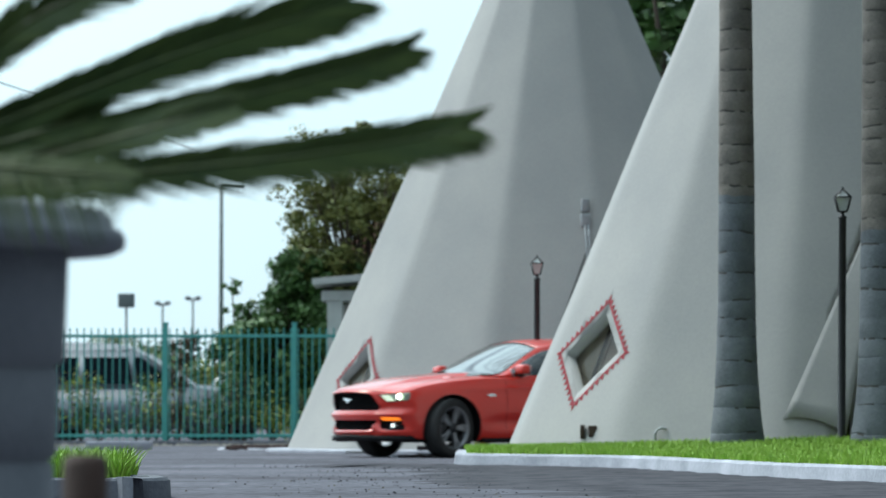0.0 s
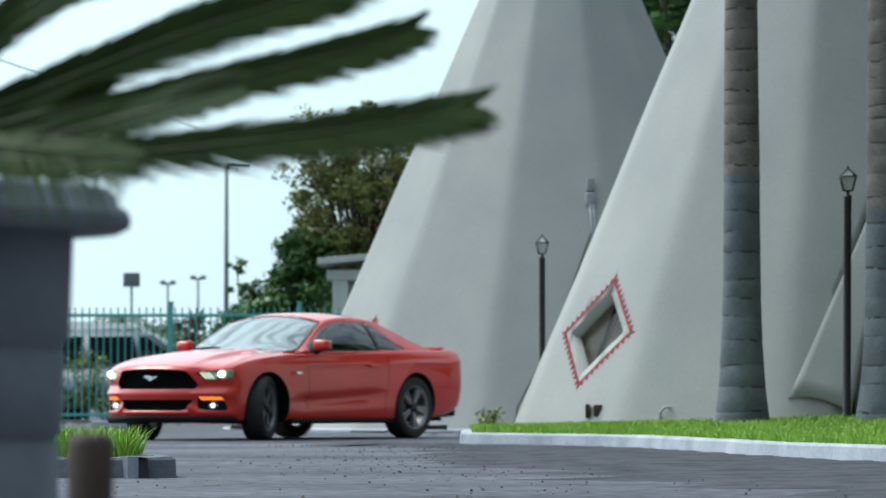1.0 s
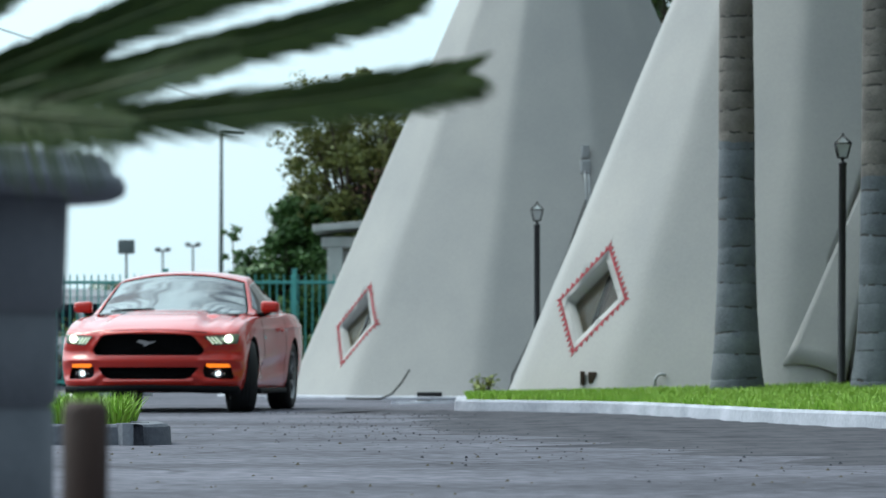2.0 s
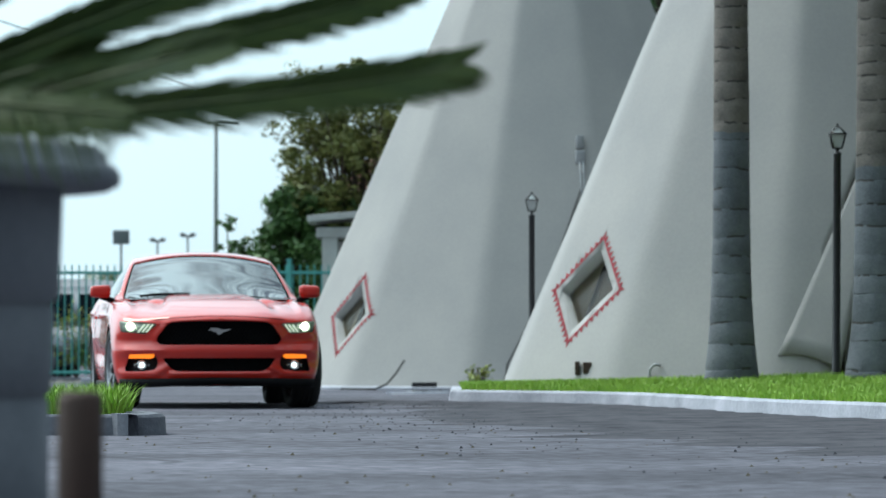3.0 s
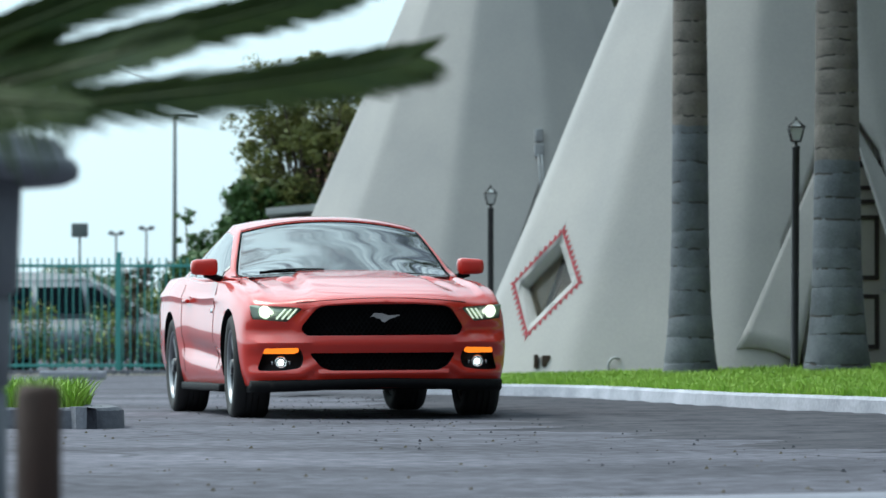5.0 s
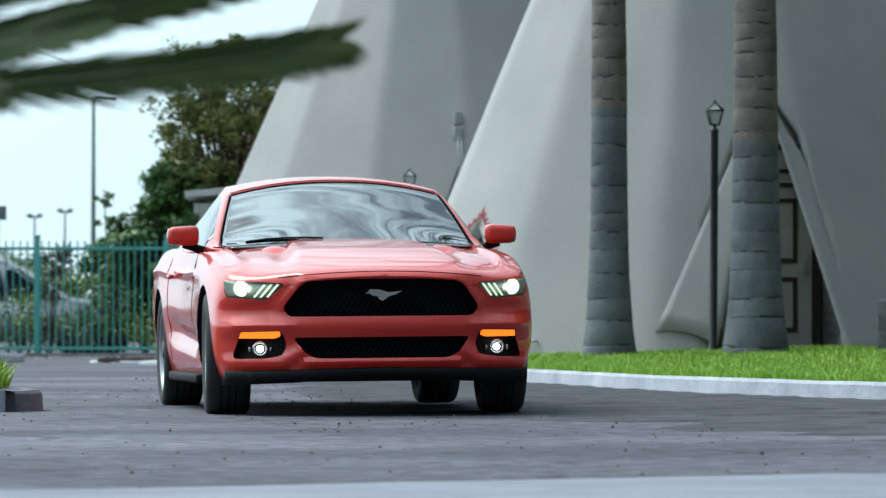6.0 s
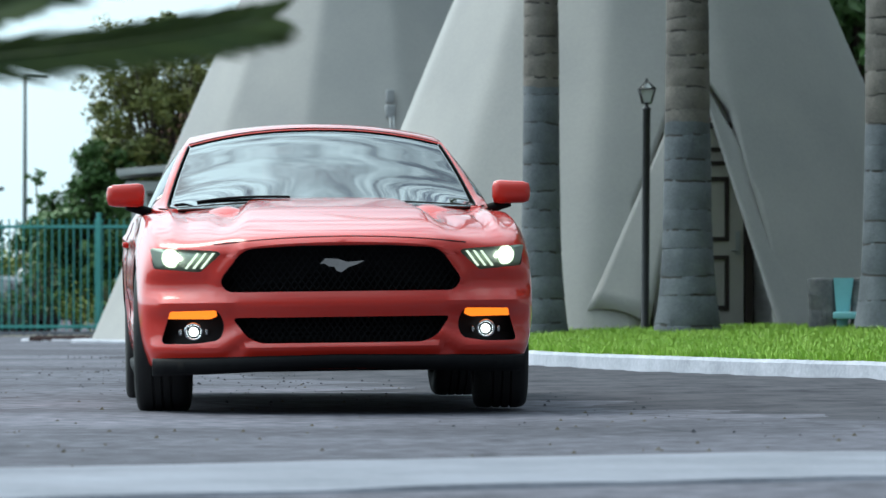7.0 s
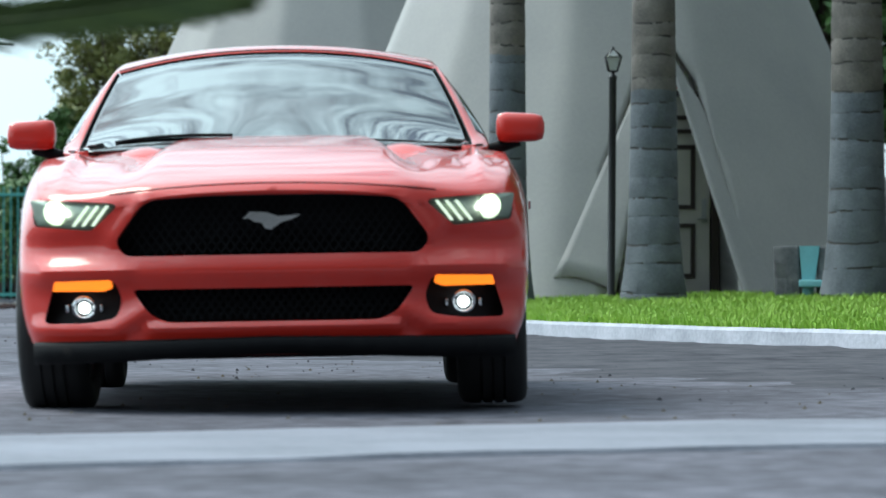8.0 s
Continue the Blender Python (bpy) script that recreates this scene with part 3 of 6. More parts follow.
def street_lamp(x, y, z, height, lean=0.0):
    root = empty("street_lamp", pose(x, y, z, 0, lean, 0))
    tagged(root, "black iron lamp post with a small glazed lantern", "street lamp", "lamp posts along the tepees")
    bm = bmesh.new()
    lathe(bm, [(0.055, -0.02), (0.055, 0.05), (0.040, 0.08), (0.037, height - 0.30), (0.042, height - 0.29), (0.042, height - 0.275), (0.018, height - 0.26), (0.018, height - 0.235), (0.03, height - 0.225)], 16)
    part("pole", bm, BLACK_IRON, root)
    bm = bmesh.new()
    top, mid, low = height, height - 0.085, height - 0.225
    for k in range(4):
        a, b = math.pi / 4 + k * math.pi / 2, math.pi / 4 + (k + 1) * math.pi / 2
        pa, pb = (0.108 * math.cos(a), 0.108 * math.sin(a), mid), (0.108 * math.cos(b), 0.108 * math.sin(b), mid)
        qa = (0.058 * math.cos(a), 0.058 * math.sin(a), low)
        qb = (0.058 * math.cos(b), 0.058 * math.sin(b), low)
        tube(bm, [pa, pb], 0.008, 6)
        tube(bm, [qa, qb], 0.007, 6)
        tube(bm, [pa, qa], 0.008, 6)
        tube(bm, [pa, (0, 0, top)], 0.008, 6)
    ball(bm, (0, 0, top + 0.005), 0.014, seg=8)
    part("lantern_frame", bm, BLACK_IRON, root)
    bm = bmesh.new()
    lathe(bm, [(0.048, low + 0.008), (0.088, mid - 0.006), (0.02, top - 0.03)], 4)
    bmesh.ops.rotate(bm, cent=(0, 0, 0), matrix=Matrix.Rotation(math.pi / 4, 3, "Z"), verts=bm.verts)
    part("lantern_glass", bm, LANTERN_GLASS, root, "pale frosted lantern glass", smooth=False)


street_lamp(3.78, 39.5, 0.22, 2.47, 0.5)
street_lamp(1.07, 51.0, 0.0, 2.48)


# ---- palms on the lawn ----
def frond_mesh(bm, spine, leaflet, pairs, width, droop, vee, up=Vector((0, 0, 1)), forward=0.75, rib=0.008):
    """A feather leaf: a tapering rib along spine, with narrow leaflets in a V on both sides."""
    tube(bm, spine, [rib * (1 - 0.8 * i / (len(spine) - 1)) + 0.001 for i in range(len(spine))], 5)
    n = len(spine) - 1
    for k in range(pairs):
        u = 0.04 + 0.96 * k / (pairs - 1)
        f = u * n
        i = min(int(f), n - 1)
        p = spine[i].lerp(spine[i + 1], f - i)
        d = (spine[i + 1] - spine[i]).normalized()
        side = d.cross(up).normalized()
        nor = side.cross(d).normalized()
        size = leaflet * (0.50 + 0.9 * u - 1.2 * u ** 3) * random.uniform(0.85, 1.1)
        for s in (-1, 1):
            tilt = vee + random.uniform(-0.12, 0.12)
            way = (d * (forward + random.uniform(-0.12, 0.12)) + side * s * math.cos(tilt) * 0.8 + nor * math.sin(tilt) * 0.8).normalized()
            cross = way.cross(nor).normalized()
            last = None
            for m, (t, w) in enumerate(((0, 0.6), (0.35, 1.0), (0.7, 0.75), (1.0, 0.08))):
                q = p + way * size * t + d * (0.10 * size * t * t) + Vector((0, 0, -droop * size * t * t))
                a, b = bm.verts.new(q + cross * width * w), bm.verts.new(q - cross * width * w)
                if last:
                    bm.faces.new((last[0], last[1], b, a))
                last = (a, b)


def arc(start, way, length, sag, n=14):
    """A spine that leaves start along way and bends down."""
    out, p, d = [], Vector(start), Vector(way).normalized()
    for i in range(n + 1):
        out.append(p.copy())
        p = p + d * (length / n)
        d = (d + Vector((0, 0, -sag / n))).normalized()
    return out


def palm(x, y, z, r_base, r_top, height, seed, pale):
    rnd = random.Random(seed)
    root = empty("palm_tree", pose(x, y, z))
    tagged(root, "tall palm with a grey ringed trunk on the lawn", "palm tree", "palms on the lawn")
    bm = bmesh.new()
    n = 40
    prof = []
    zz = -0.1
    lines = []
    while zz < height:
        ring = (0.17 if zz < 2.2 else 0.12) + 0.11 * rnd.random()
        lines.append(zz)
        for step, swell in ((0.003, 1.006), (ring * 0.4, 1.003), (ring - 0.020, 1.0), (ring - 0.012, 0.982), (ring - 0.002, 0.985)):
            h = zz + step
            r = r_base + (r_top - r_base) * min(1, h / 4.0) + r_base * 0.40 * math.exp(-max(h, 0) / 0.45)
            prof.append((r * swell, h))
        zz += ring
    rings = []
    for j, (r, h) in enumerate(prof):
        ring = []
        for k in range(n):
            a = 2 * math.pi * k / n
            dz = 0.03 * math.cos(a - 4.7 * h + seed) * (j // 5 % 3 - 1) * 0.6 + 0.010 * noise.noise((2.2 * math.cos(a) + seed, 2.2 * math.sin(a), h * 4)) + 0.006 * noise.noise((9 * math.cos(a), 9 * math.sin(a), h * 6 + seed))
            rr = r * (1 + 0.025 * noise.noise((1.5 * math.cos(a), 1.5 * math.sin(a) + seed, h * 1.2)) + 0.012 * noise.noise((7 * math.cos(a), 7 * math.sin(a), h * 5)))
            ring.append(bm.verts.new((rr * math.cos(a), rr * math.sin(a), h + dz)))
        rings.append(ring)
    for j, (a, b) in enumerate(zip(rings, rings[1:])):
        dark = j % 5 in (2, 3)
        h = prof[j][1]
        for k in range(n):
            f = bm.faces.new((a[k], a[(k + 1) % n], b[(k + 1) % n], b[k]))
            gap = noise.noise((2 * math.cos(2 * math.pi * k / n) + seed, 2 * math.sin(2 * math.pi * k / n), h * 2.3)) > -0.08
            f.material_index = 2 if dark and gap else (0 if h > pale else 1)
    trunk = part("trunk", bm, [TRUNK, TRUNK_BARE, TRUNK_SCAR], root)
    trunk.data.set_sharp_from_angle(angle=radians(28))
    crown = bmesh.new()
    for k in range(15):
        a = 2 * math.pi * k / 15 + rnd.uniform(-0.15, 0.15)
        e = rnd.uniform(0.0, 1.0)
        frond_mesh(crown, arc((0, 0, height - 0.1), (math.cos(a), math.sin(a), 0.3 + e), 2.4, 1.6, 8), 0.5, 26, 0.018, 0.4, 0.1)
    part("crown", crown, PALM_LEAF, root, "crown of arching feather leaves", smooth=False)


palm(2.74, 39.1, 0.24, 0.190, 0.160, 8.6, 3, 2.35)
palm(4.07, 38.3, 0.23, 0.235, 0.192, 8.4, 8, 1.95)
palm(5.74, 36.6, 0.22, 0.255, 0.212, 8.2, 14, 1.85)

# ---- bench ----
BENCH = empty("garden_bench", pose(5.17, 37.8, 0.16, 0, 0, -12) @ Matrix.Scale(1.2, 4))
tagged(BENCH, "rough stone garden bench with pale teal seat", "bench")
for x, w, m_, name in ((0.09, 0.20, STONE, "stone_slab"), (0.43, 0.22, STONE, "stone_slab")):
    bm = bmesh.new()
    box(bm, (x, 0, 0.24), (w, 0.30, 0.50), bevel=0.02)
    bmesh.ops.subdivide_edges(bm, edges=bm.edges[:], cuts=3, use_grid_fill=True)
    for v in bm.verts:
        v.co += Vector((noise.noise(v.co * 9 + Vector((x, 0, 0))), noise.noise(v.co * 9 + Vector((5, x, 0))), 0.3 * noise.noise(v.co * 9 + Vector((0, 7, x))))) * 0.018
    part(name, bm, m_, BENCH, "rough grey stone slab", smooth=False)
bm = bmesh.new()
prism(bm, [(0.19, 0.49), (0.345, 0.49), (0.28, 0.0), (0.225, 0.0)], 0.06, Matrix.Translation((0, -0.17, 0)))
part("teal_panel", bm, TEAL_PAINT, BENCH, "pale teal painted wedge", smooth=False)
bm = bmesh.new()
box(bm, (0.75, -0.24, 0.20), (1.10, 0.30, 0.055), bevel=0.01)
part("seat", bm, TEAL_PAINT, BENCH, "pale teal seat plank")
bm = bmesh.new()
box(bm, (1.2, 0, 0.24), (0.2, 0.30, 0.50), bevel=0.02)
part("stone_slab", bm, STONE, BENCH)

# ---- kerb island with grass, by the drive ----
bm = bmesh.new()
line = smooth_line([(-6.0, 23.45), (-2.2, 23.35), (-1.78, 23.38), (-1.64, 23.55), (-1.66, 23.9), (-1.85, 24.4), (-2.6, 24.9), (-6.0, 25.2)], 16)
sweep_kerb("kerb_island", line[::1], 0.13, 0.125, CONCRETE, "weathered concrete kerb of a grass island", 0.012)
bm = bmesh.new()
bm.faces.new([bm.verts.new((p.x - (0.06 if p.x > -3 else 0), 23.5 + (p.y - 23.5) * 0.9 + 0.05, 0.10)) for p in line])
tagged(part("island_bed", bm, SOIL), "earth bed inside the kerb island", "ground", kind="structure")
spots = []
while len(spots) < 5000:
    x, y = -1.92 - 2.2 * random.random() ** 1.3, random.uniform(23.6, 24.8)
    spots.append((x, y, 0.10))
blades("island_grass", spots, 0.17, 0.9, "tall tufted green grass on the island", width=0.007)

# ---- foreground: planter with cycad, wooden post ----
PLANTER_MAT = mat("grey_cast_stone", (0.225, 0.24, 0.265), 0.85, second=(0.15, 0.165, 0.19), scale=5, fine=60, bump=0.4)
PLANTER = empty("stone_planter", pose(-1.06, 7.5, 0))
tagged(PLANTER, "grey cast stone pedestal planter with a flared rim", "planter")
bm = bmesh.new()
lathe(bm, [(0.325, 0.0), (0.325, 0.385), (0.318, 0.392), (0.330, 0.40), (0.335, 0.555), (0.325, 0.562), (0.345, 0.575), (0.352, 0.79), (0.34, 0.80)], 64)
part("pedestal", bm, PLANTER_MAT, PLANTER)
bm = bmesh.new()
lathe(bm, [(0.345, 0.775), (0.435, 0.772), (0.455, 0.782), (0.458, 0.80), (0.450, 0.815), (0.435, 0.822), (0.430, 0.84), (0.415, 0.855), (0.36, 0.862), (0.35, 0.80)], 64)
part("rim", bm, PLANTER_MAT, PLANTER, "flared moulded rim")
bm = bmesh.new()
lathe(bm, [(0.352, 0.79), (0.352, 0.835)], 40)
part("soil", bm, SOIL, PLANTER)
CYCAD = empty("cycad_plant", pose(-1.06, 7.5, 0.82))
tagged(CYCAD, "dark green cycad with stiff feather fronds in the planter", "plant")
bm = bmesh.new()
lathe(bm, [(0.10, 0.0), (0.13, 0.05), (0.12, 0.14), (0.05, 0.18)], 20, wobble=0.2)
part("stem", bm, WOOD, CYCAD, "scaly brown stem")
CYCAD_LEAF = mat("cycad_leaf", (0.014, 0.034, 0.007), 0.45, second=(0.048, 0.070, 0.011), scale=6, bump=0, island=True, spec=0.15)
for pts, size, pairs in (
    (((-1.0, 7.45, 0.92), (-0.83, 7.4, 0.895), (-0.36, 7.3, 0.930), (-0.08, 7.25, 0.965), (0.02, 7.22, 0.985)), 0.190, 145),
    (((-1.0, 7.5, 0.95), (-0.83, 7.5, 0.960), (-0.415, 7.5, 1.055), (-0.18, 7.5, 1.115), (-0.085, 7.5, 1.15)), 0.168, 140),
    (((-1.0, 7.55, 0.96), (-0.83, 7.55, 1.02), (-0.52, 7.58, 1.145), (-0.3, 7.6, 1.215), (-0.20, 7.6, 1.25)), 0.215, 140),
    (((-1.02, 7.4, 0.97), (-0.85, 7.3, 1.11), (-0.72, 7.2, 1.19), (-0.53, 7.1, 1.26), (-0.42, 7.0, 1.28)), 0.20, 125),
    (((-1.0, 7.4, 0.92), (-0.80, 7.2, 0.915), (-0.60, 7.1, 0.955), (-0.46, 7.0, 0.985), (-0.38, 6.95, 1.00)), 0.15, 90),
    (((-1.0, 7.5, 0.94), (-0.83, 7.48, 0.975), (-0.74, 7.46, 1.0), (-0.66, 7.45, 1.02)), 0.16, 60),
    (((-1.05, 7.5, 0.98), (-1.0, 7.4, 1.2), (-0.9, 7.3, 1.38), (-0.72, 7.2, 1.5)), 0.14, 80),
    (((-1.1, 7.5, 0.96), (-1.35, 7.4, 1.15), (-1.65, 7.3, 1.2), (-1.95, 7.3, 1.15)), 0.14, 70),
    (((-1.1, 7.45, 0.95), (-1.3, 7.0, 1.1), (-1.5, 6.7, 1.12)), 0.14, 60),
    (((-1.08, 7.6, 0.96), (-1.2, 7.9, 1.15), (-1.3, 8.3, 1.2)), 0.14, 60),
):
    bm = bmesh.new()
    spine = [v for v in (Vector(q) - Vector((-1.06, 7.5, 0.82)) for q in pts)]
    fine_spine = []
    for i in range(len(spine) - 1):
        q = [spine[max(0, min(len(spine) - 1, i + k))] for k in (-1, 0, 1, 2)]
        for s in range(5):
            u = s / 5
            fine_spine.append(0.5 * (2 * q[1] + (q[2] - q[0]) * u + (2 * q[0] - 5 * q[1] + 4 * q[2] - q[3]) * u * u + (3 * q[1] - q[0] - 3 * q[2] + q[3]) * u ** 3))
    fine_spine.append(spine[-1])
    frond_mesh(bm, fine_spine, size, pairs, 0.0042, 0.10, 0.30, up=Vector((0.1, -0.95, 0.30)), forward=2.1)
    part("frond", bm, CYCAD_LEAF, CYCAD, smooth=False)
bm = bmesh.new()
low = [Vector(q) - Vector((-1.06, 7.5, 0.82)) for q in ((-1.0, 7.3, 0.93), (-0.9, 7.2, 0.925), (-0.78, 7.12, 0.91), (-0.66, 7.05, 0.895), (-0.56, 7.0, 0.885))]
frond_mesh(bm, low, 0.16, 34, 0.004, 0.55, 0.1, up=Vector((0.0, -0.9, 0.4)), forward=0.8)
part("frond", bm, CYCAD_LEAF, CYCAD, smooth=False)
bm = bmesh.new()
lathe(bm, [(0.036, 0.0), (0.037, 0.395), (0.033, 0.408), (0.025, 0.412)], 20, wobble=0.05)
POST = tagged(part("wooden_post", bm, WOOD), "short round brown wooden post by the planter", "post")
POST.matrix_basis = pose(-0.585, 6.5, 0)

# ---- beyond the court: fence, parked cars, trees, house, poles ----
FENCE = empty("fence", pose(0, 67, 0))
tagged(FENCE, "teal painted steel picket fence with spear tops", "fence")
bm = bmesh.new()
box(bm, (0, 0, 0.5), (0.022, 0.022, 1.0))
PICKET = finish("picket", bm, TEAL, False)
x = -10.4
while x < 0.4:
    ob = new("picket", PICKET)
    ob.parent = FENCE
    ob.matrix_basis = Matrix.LocRotScale((x, 0, 0.10), None, (1, 1, 1.83))
    x += 0.1175
for x in (-8.95, -6.83, -4.71, -2.59, -0.47):
    bm = bmesh.new()
    box(bm, (x, 0, 1.0), (0.075, 0.075, 2.0), bevel=0.006)
    box(bm, (x, 0, 2.01), (0.095, 0.095, 0.03), bevel=0.008)
    part("post", bm, TEAL, FENCE)
for z, h in ((1.80, 0.05), (0.16, 0.05)):
    bm = bmesh.new()
    box(bm, (-5.0, 0.0, z), (10.8, 0.04, h), bevel=0.006)
    part("rail", bm, TEAL, FENCE)
bm = bmesh.new()
box(bm, (-5.0, 66.95, 0.03), (10.9, 0.30, 0.10), bevel=0.02)
tagged(part("kerb_fence", bm, CONCRETE), "low concrete footing under the fence", "kerb", kind="structure")

# gravel and litter along the fence, low broken edging, wheel stop
verts, faces = [], []
for k in range(900):
    px, py, s = random.uniform(-9, 0.3), 66.7 - abs(random.gauss(0, 0.45)), random.uniform(0.015, 0.05)
    i = len(verts)
    for q in ((-1, -1, 0), (1, -1, 0), (1, 1, 0), (-1, 1, 0), (0.2, 0.1, 1)):
        verts.append((px + q[0] * s * random.uniform(0.6, 1), py + q[1] * s, q[2] * s * random.uniform(0.6, 1.2)))
    faces += [(i, i + 1, i + 4), (i + 1, i + 2, i + 4), (i + 2, i + 3, i + 4), (i + 3, i, i + 4)]
me = bpy.data.meshes.new("gravel")
me.from_pydata(verts, [], faces)
me.materials.append(mat("gravel", (0.32, 0.30, 0.27), 0.95, second=(0.15, 0.13, 0.11), scale=2, island=True))
tagged(new("gravel", me), "loose grey gravel along the fence", "gravel", kind="stuff")
bm = bmesh.new()
box(bm, (-4.75, 58.2, 0.06), (0.95, 0.16, 0.12), bevel=0.02)
tagged(part("wheel_stop", bm, KERB_PAINT), "white concrete wheel stop on the asphalt", "wheel stop")
sweep_kerb("kerb_edging", smooth_line([(-0.62, 46.9), (-0.2, 47.4), (0.3, 47.8), (0.9, 48.0)], 5), 0.10, 0.035, KERB_PAINT, "broken white edging strip", 0.02)
bm = bmesh.new()
for k in range(40):
    q = Vector((random.uniform(-0.5, 0.8), 47.6 + random.uniform(0, 0.5), 0.0))
    s = random.uniform(0.02, 0.06)
    box(bm, (q.x, q.y, s * 0.3), (s, s, s * 0.8), pose(0, 0, 0, 0, 0, random.uniform(0, 90)))
tagged(part("rubble", bm, SOIL, smooth=False), "dark crumbs of earth and rubble", "rubble", kind="stuff")

# bed of dark mulch with a white edging at the foot of the far tepee
sweep_kerb("kerb_mulch", smooth_line([(-3.25, 60.5), (-3.38, 58.6), (-3.15, 57.75), (-2.6, 57.45), (-1.7, 57.35), (-1.0, 57.6)], 6), 0.09, 0.028, KERB_PAINT, "low white edging of a mulch bed", 0.01)
MULCH = mat("dark_red_mulch", (0.055, 0.024, 0.022), 0.95, second=(0.03, 0.018, 0.016), scale=6, island=True)
stones("mulch", [(random.uniform(-3.2, -1.5), random.uniform(57.6, 60.3)) for k in range(2600)], 0.02, 0.06, MULCH, "dark red bark mulch in the bed", 0.035)

# pebbles and grit on the drive
verts, faces = [], []
for k in range(260):
    py = random.uniform(11.5, 36)
    px, s = random.uniform(-0.11, 0.16) * py, random.uniform(0.004, 0.013)
    i = len(verts)
    for q in ((-1, -1, 0), (1, -1, 0), (1, 1, 0), (-1, 1, 0), (0.2, 0.1, 1)):
        verts.append((px + q[0] * s * random.uniform(0.6, 1), py + q[1] * s, q[2] * s * random.uniform(0.6, 1.2)))
    faces += [(i, i + 1, i + 4), (i + 1, i + 2, i + 4), (i + 2, i + 3, i + 4), (i + 3, i, i + 4)]
me = bpy.data.meshes.new("grit")
me.from_pydata(verts, [], faces)
me.materials.append(SOIL)
tagged(new("grit", me), "dark grit scattered on the asphalt", "grit", kind="stuff")


# ---- foliage ----
def leaves(bm, c, r, count, size, rnd, squash=0.8):
    """A loose clump of small folded leaves round c."""
    for k in range(count):
        d = Vector((rnd.gauss(0, 1), rnd.gauss(0, 1), rnd.gauss(0, 1))).normalized()
        q = c + Vector((d.x, d.y, d.z * squash)) * r * rnd.random() ** 0.45
        a = Vector((rnd.gauss(0, 1), rnd.gauss(0, 1), rnd.gauss(0, 0.6))).normalized()
        b = a.cross(d if abs(a.dot(d)) < 0.9 else Vector((0, 0, 1))).normalized()
        s = size * rnd.uniform(0.6, 1.3)
        v = [bm.verts.new(q - a * s), bm.verts.new(q + b * s * 0.45), bm.verts.new(q + a * s), bm.verts.new(q - b * s * 0.45)]
        bm.faces.new(v)


def tree(name, x, y, height, clumps, leaf_mat, leaf, per, seed, label, trunk_r=0.12, category="tree"):
    """A tree of tapered trunk, limbs to each clump and a leafy crown. clumps: (x, y, z, radius) from its foot."""
    rnd = random.Random(seed)
    root = empty(name, pose(x, y, 0))
    tagged(root, label, category)
    bm = bmesh.new()
    fork = Vector((0, 0, height * 0.3))
    tube(bm, [Vector((0, 0, -0.05)), fork * 0.5 + Vector((0.05, 0, 0)), fork], [trunk_r, trunk_r * 0.85, trunk_r * 0.7], 10)
    for cx, cy, cz, r in clumps:
        e = Vector((cx, cy, cz))
        m_ = fork.lerp(e, 0.5) + Vector((rnd.uniform(-0.1, 0.1), rnd.uniform(-0.1, 0.1), 0.12))
        tube(bm, [fork * 0.95, m_, e], [trunk_r * 0.5, trunk_r * 0.3, 0.012], 6)
    part("trunk", bm, BARK, root, "brown branching trunk")
    bm = bmesh.new()
    for cx, cy, cz, r in clumps:
        for q in range(7):
            o = Vector((rnd.gauss(0, 0.45), rnd.gauss(0, 0.45), rnd.gauss(0, 0.4))) * r
            leaves(bm, Vector((cx, cy, cz)) + o, r * 0.5, per // 7, leaf, rnd)
    part("crown", bm, leaf_mat, root, smooth=False)
    return root


BARK = mat("bark", (0.12, 0.09, 0.07), 0.95, second=(0.06, 0.045, 0.035), scale=8, fine=40, bump=0.6)
LEAF_DARK = mat("dark_leaf", (0.045, 0.110, 0.025), 0.5, second=(0.11, 0.20, 0.05), scale=1.5, island=True, bump=0)
LEAF_OLIVE = mat("olive_leaf", (0.085, 0.125, 0.028), 0.55, second=(0.24, 0.23, 0.055), scale=1.2, island=True, bump=0)
LEAF_RED = mat("red_leaf", (0.11, 0.035, 0.025), 0.55, second=(0.06, 0.07, 0.02), scale=3, island=True, bump=0)
LEAF_LIME = mat("lime_leaf", (0.16, 0.24, 0.03), 0.55, second=(0.30, 0.30, 0.05), scale=3, island=True, bump=0)

rnd = random.Random(5)
olive = [(rnd.uniform(-1.1, 1.2), rnd.uniform(-0.8, 0.8), rnd.uniform(2.6, 5.2), rnd.uniform(0.35, 0.6)) for k in range(60)]
olive = [c for c in olive if abs(c[0]) < 1.25 - 0.28 * max(0, c[2] - 3.6)] + [(-1.15, 0, 3.9, 0.3), (-0.2, 0, 5.4, 0.25), (0.1, 0, 5.55, 0.22)]
tree("crape_tree", -1.60, 71.8, 5.5, olive, LEAF_OLIVE, 0.055, 420, 21, "olive-leaved tree thinly branched behind the fence")
dark = [(rnd.uniform(-1.0, 0.9), rnd.uniform(-0.6, 0.6), rnd.uniform(0.6, 3.0), rnd.uniform(0.35, 0.55)) for k in range(46)]
dark = [c for c in dark if c[2] < 3.2 + 0.75 * c[0]]
tree("leafy_tree", -2.75, 71.5, 3.4, dark, LEAF_DARK, 0.075, 640, 22, "dense dark green tree behind the fence")
tree("young_tree", -3.9, 71.8, 2.6, [(rnd.uniform(-0.4, 0.5), 0, rnd.uniform(1.6, 2.9), 0.16) for k in range(12)], LEAF_DARK, 0.07, 60, 23, "thin young tree with sparse leaves", 0.04)
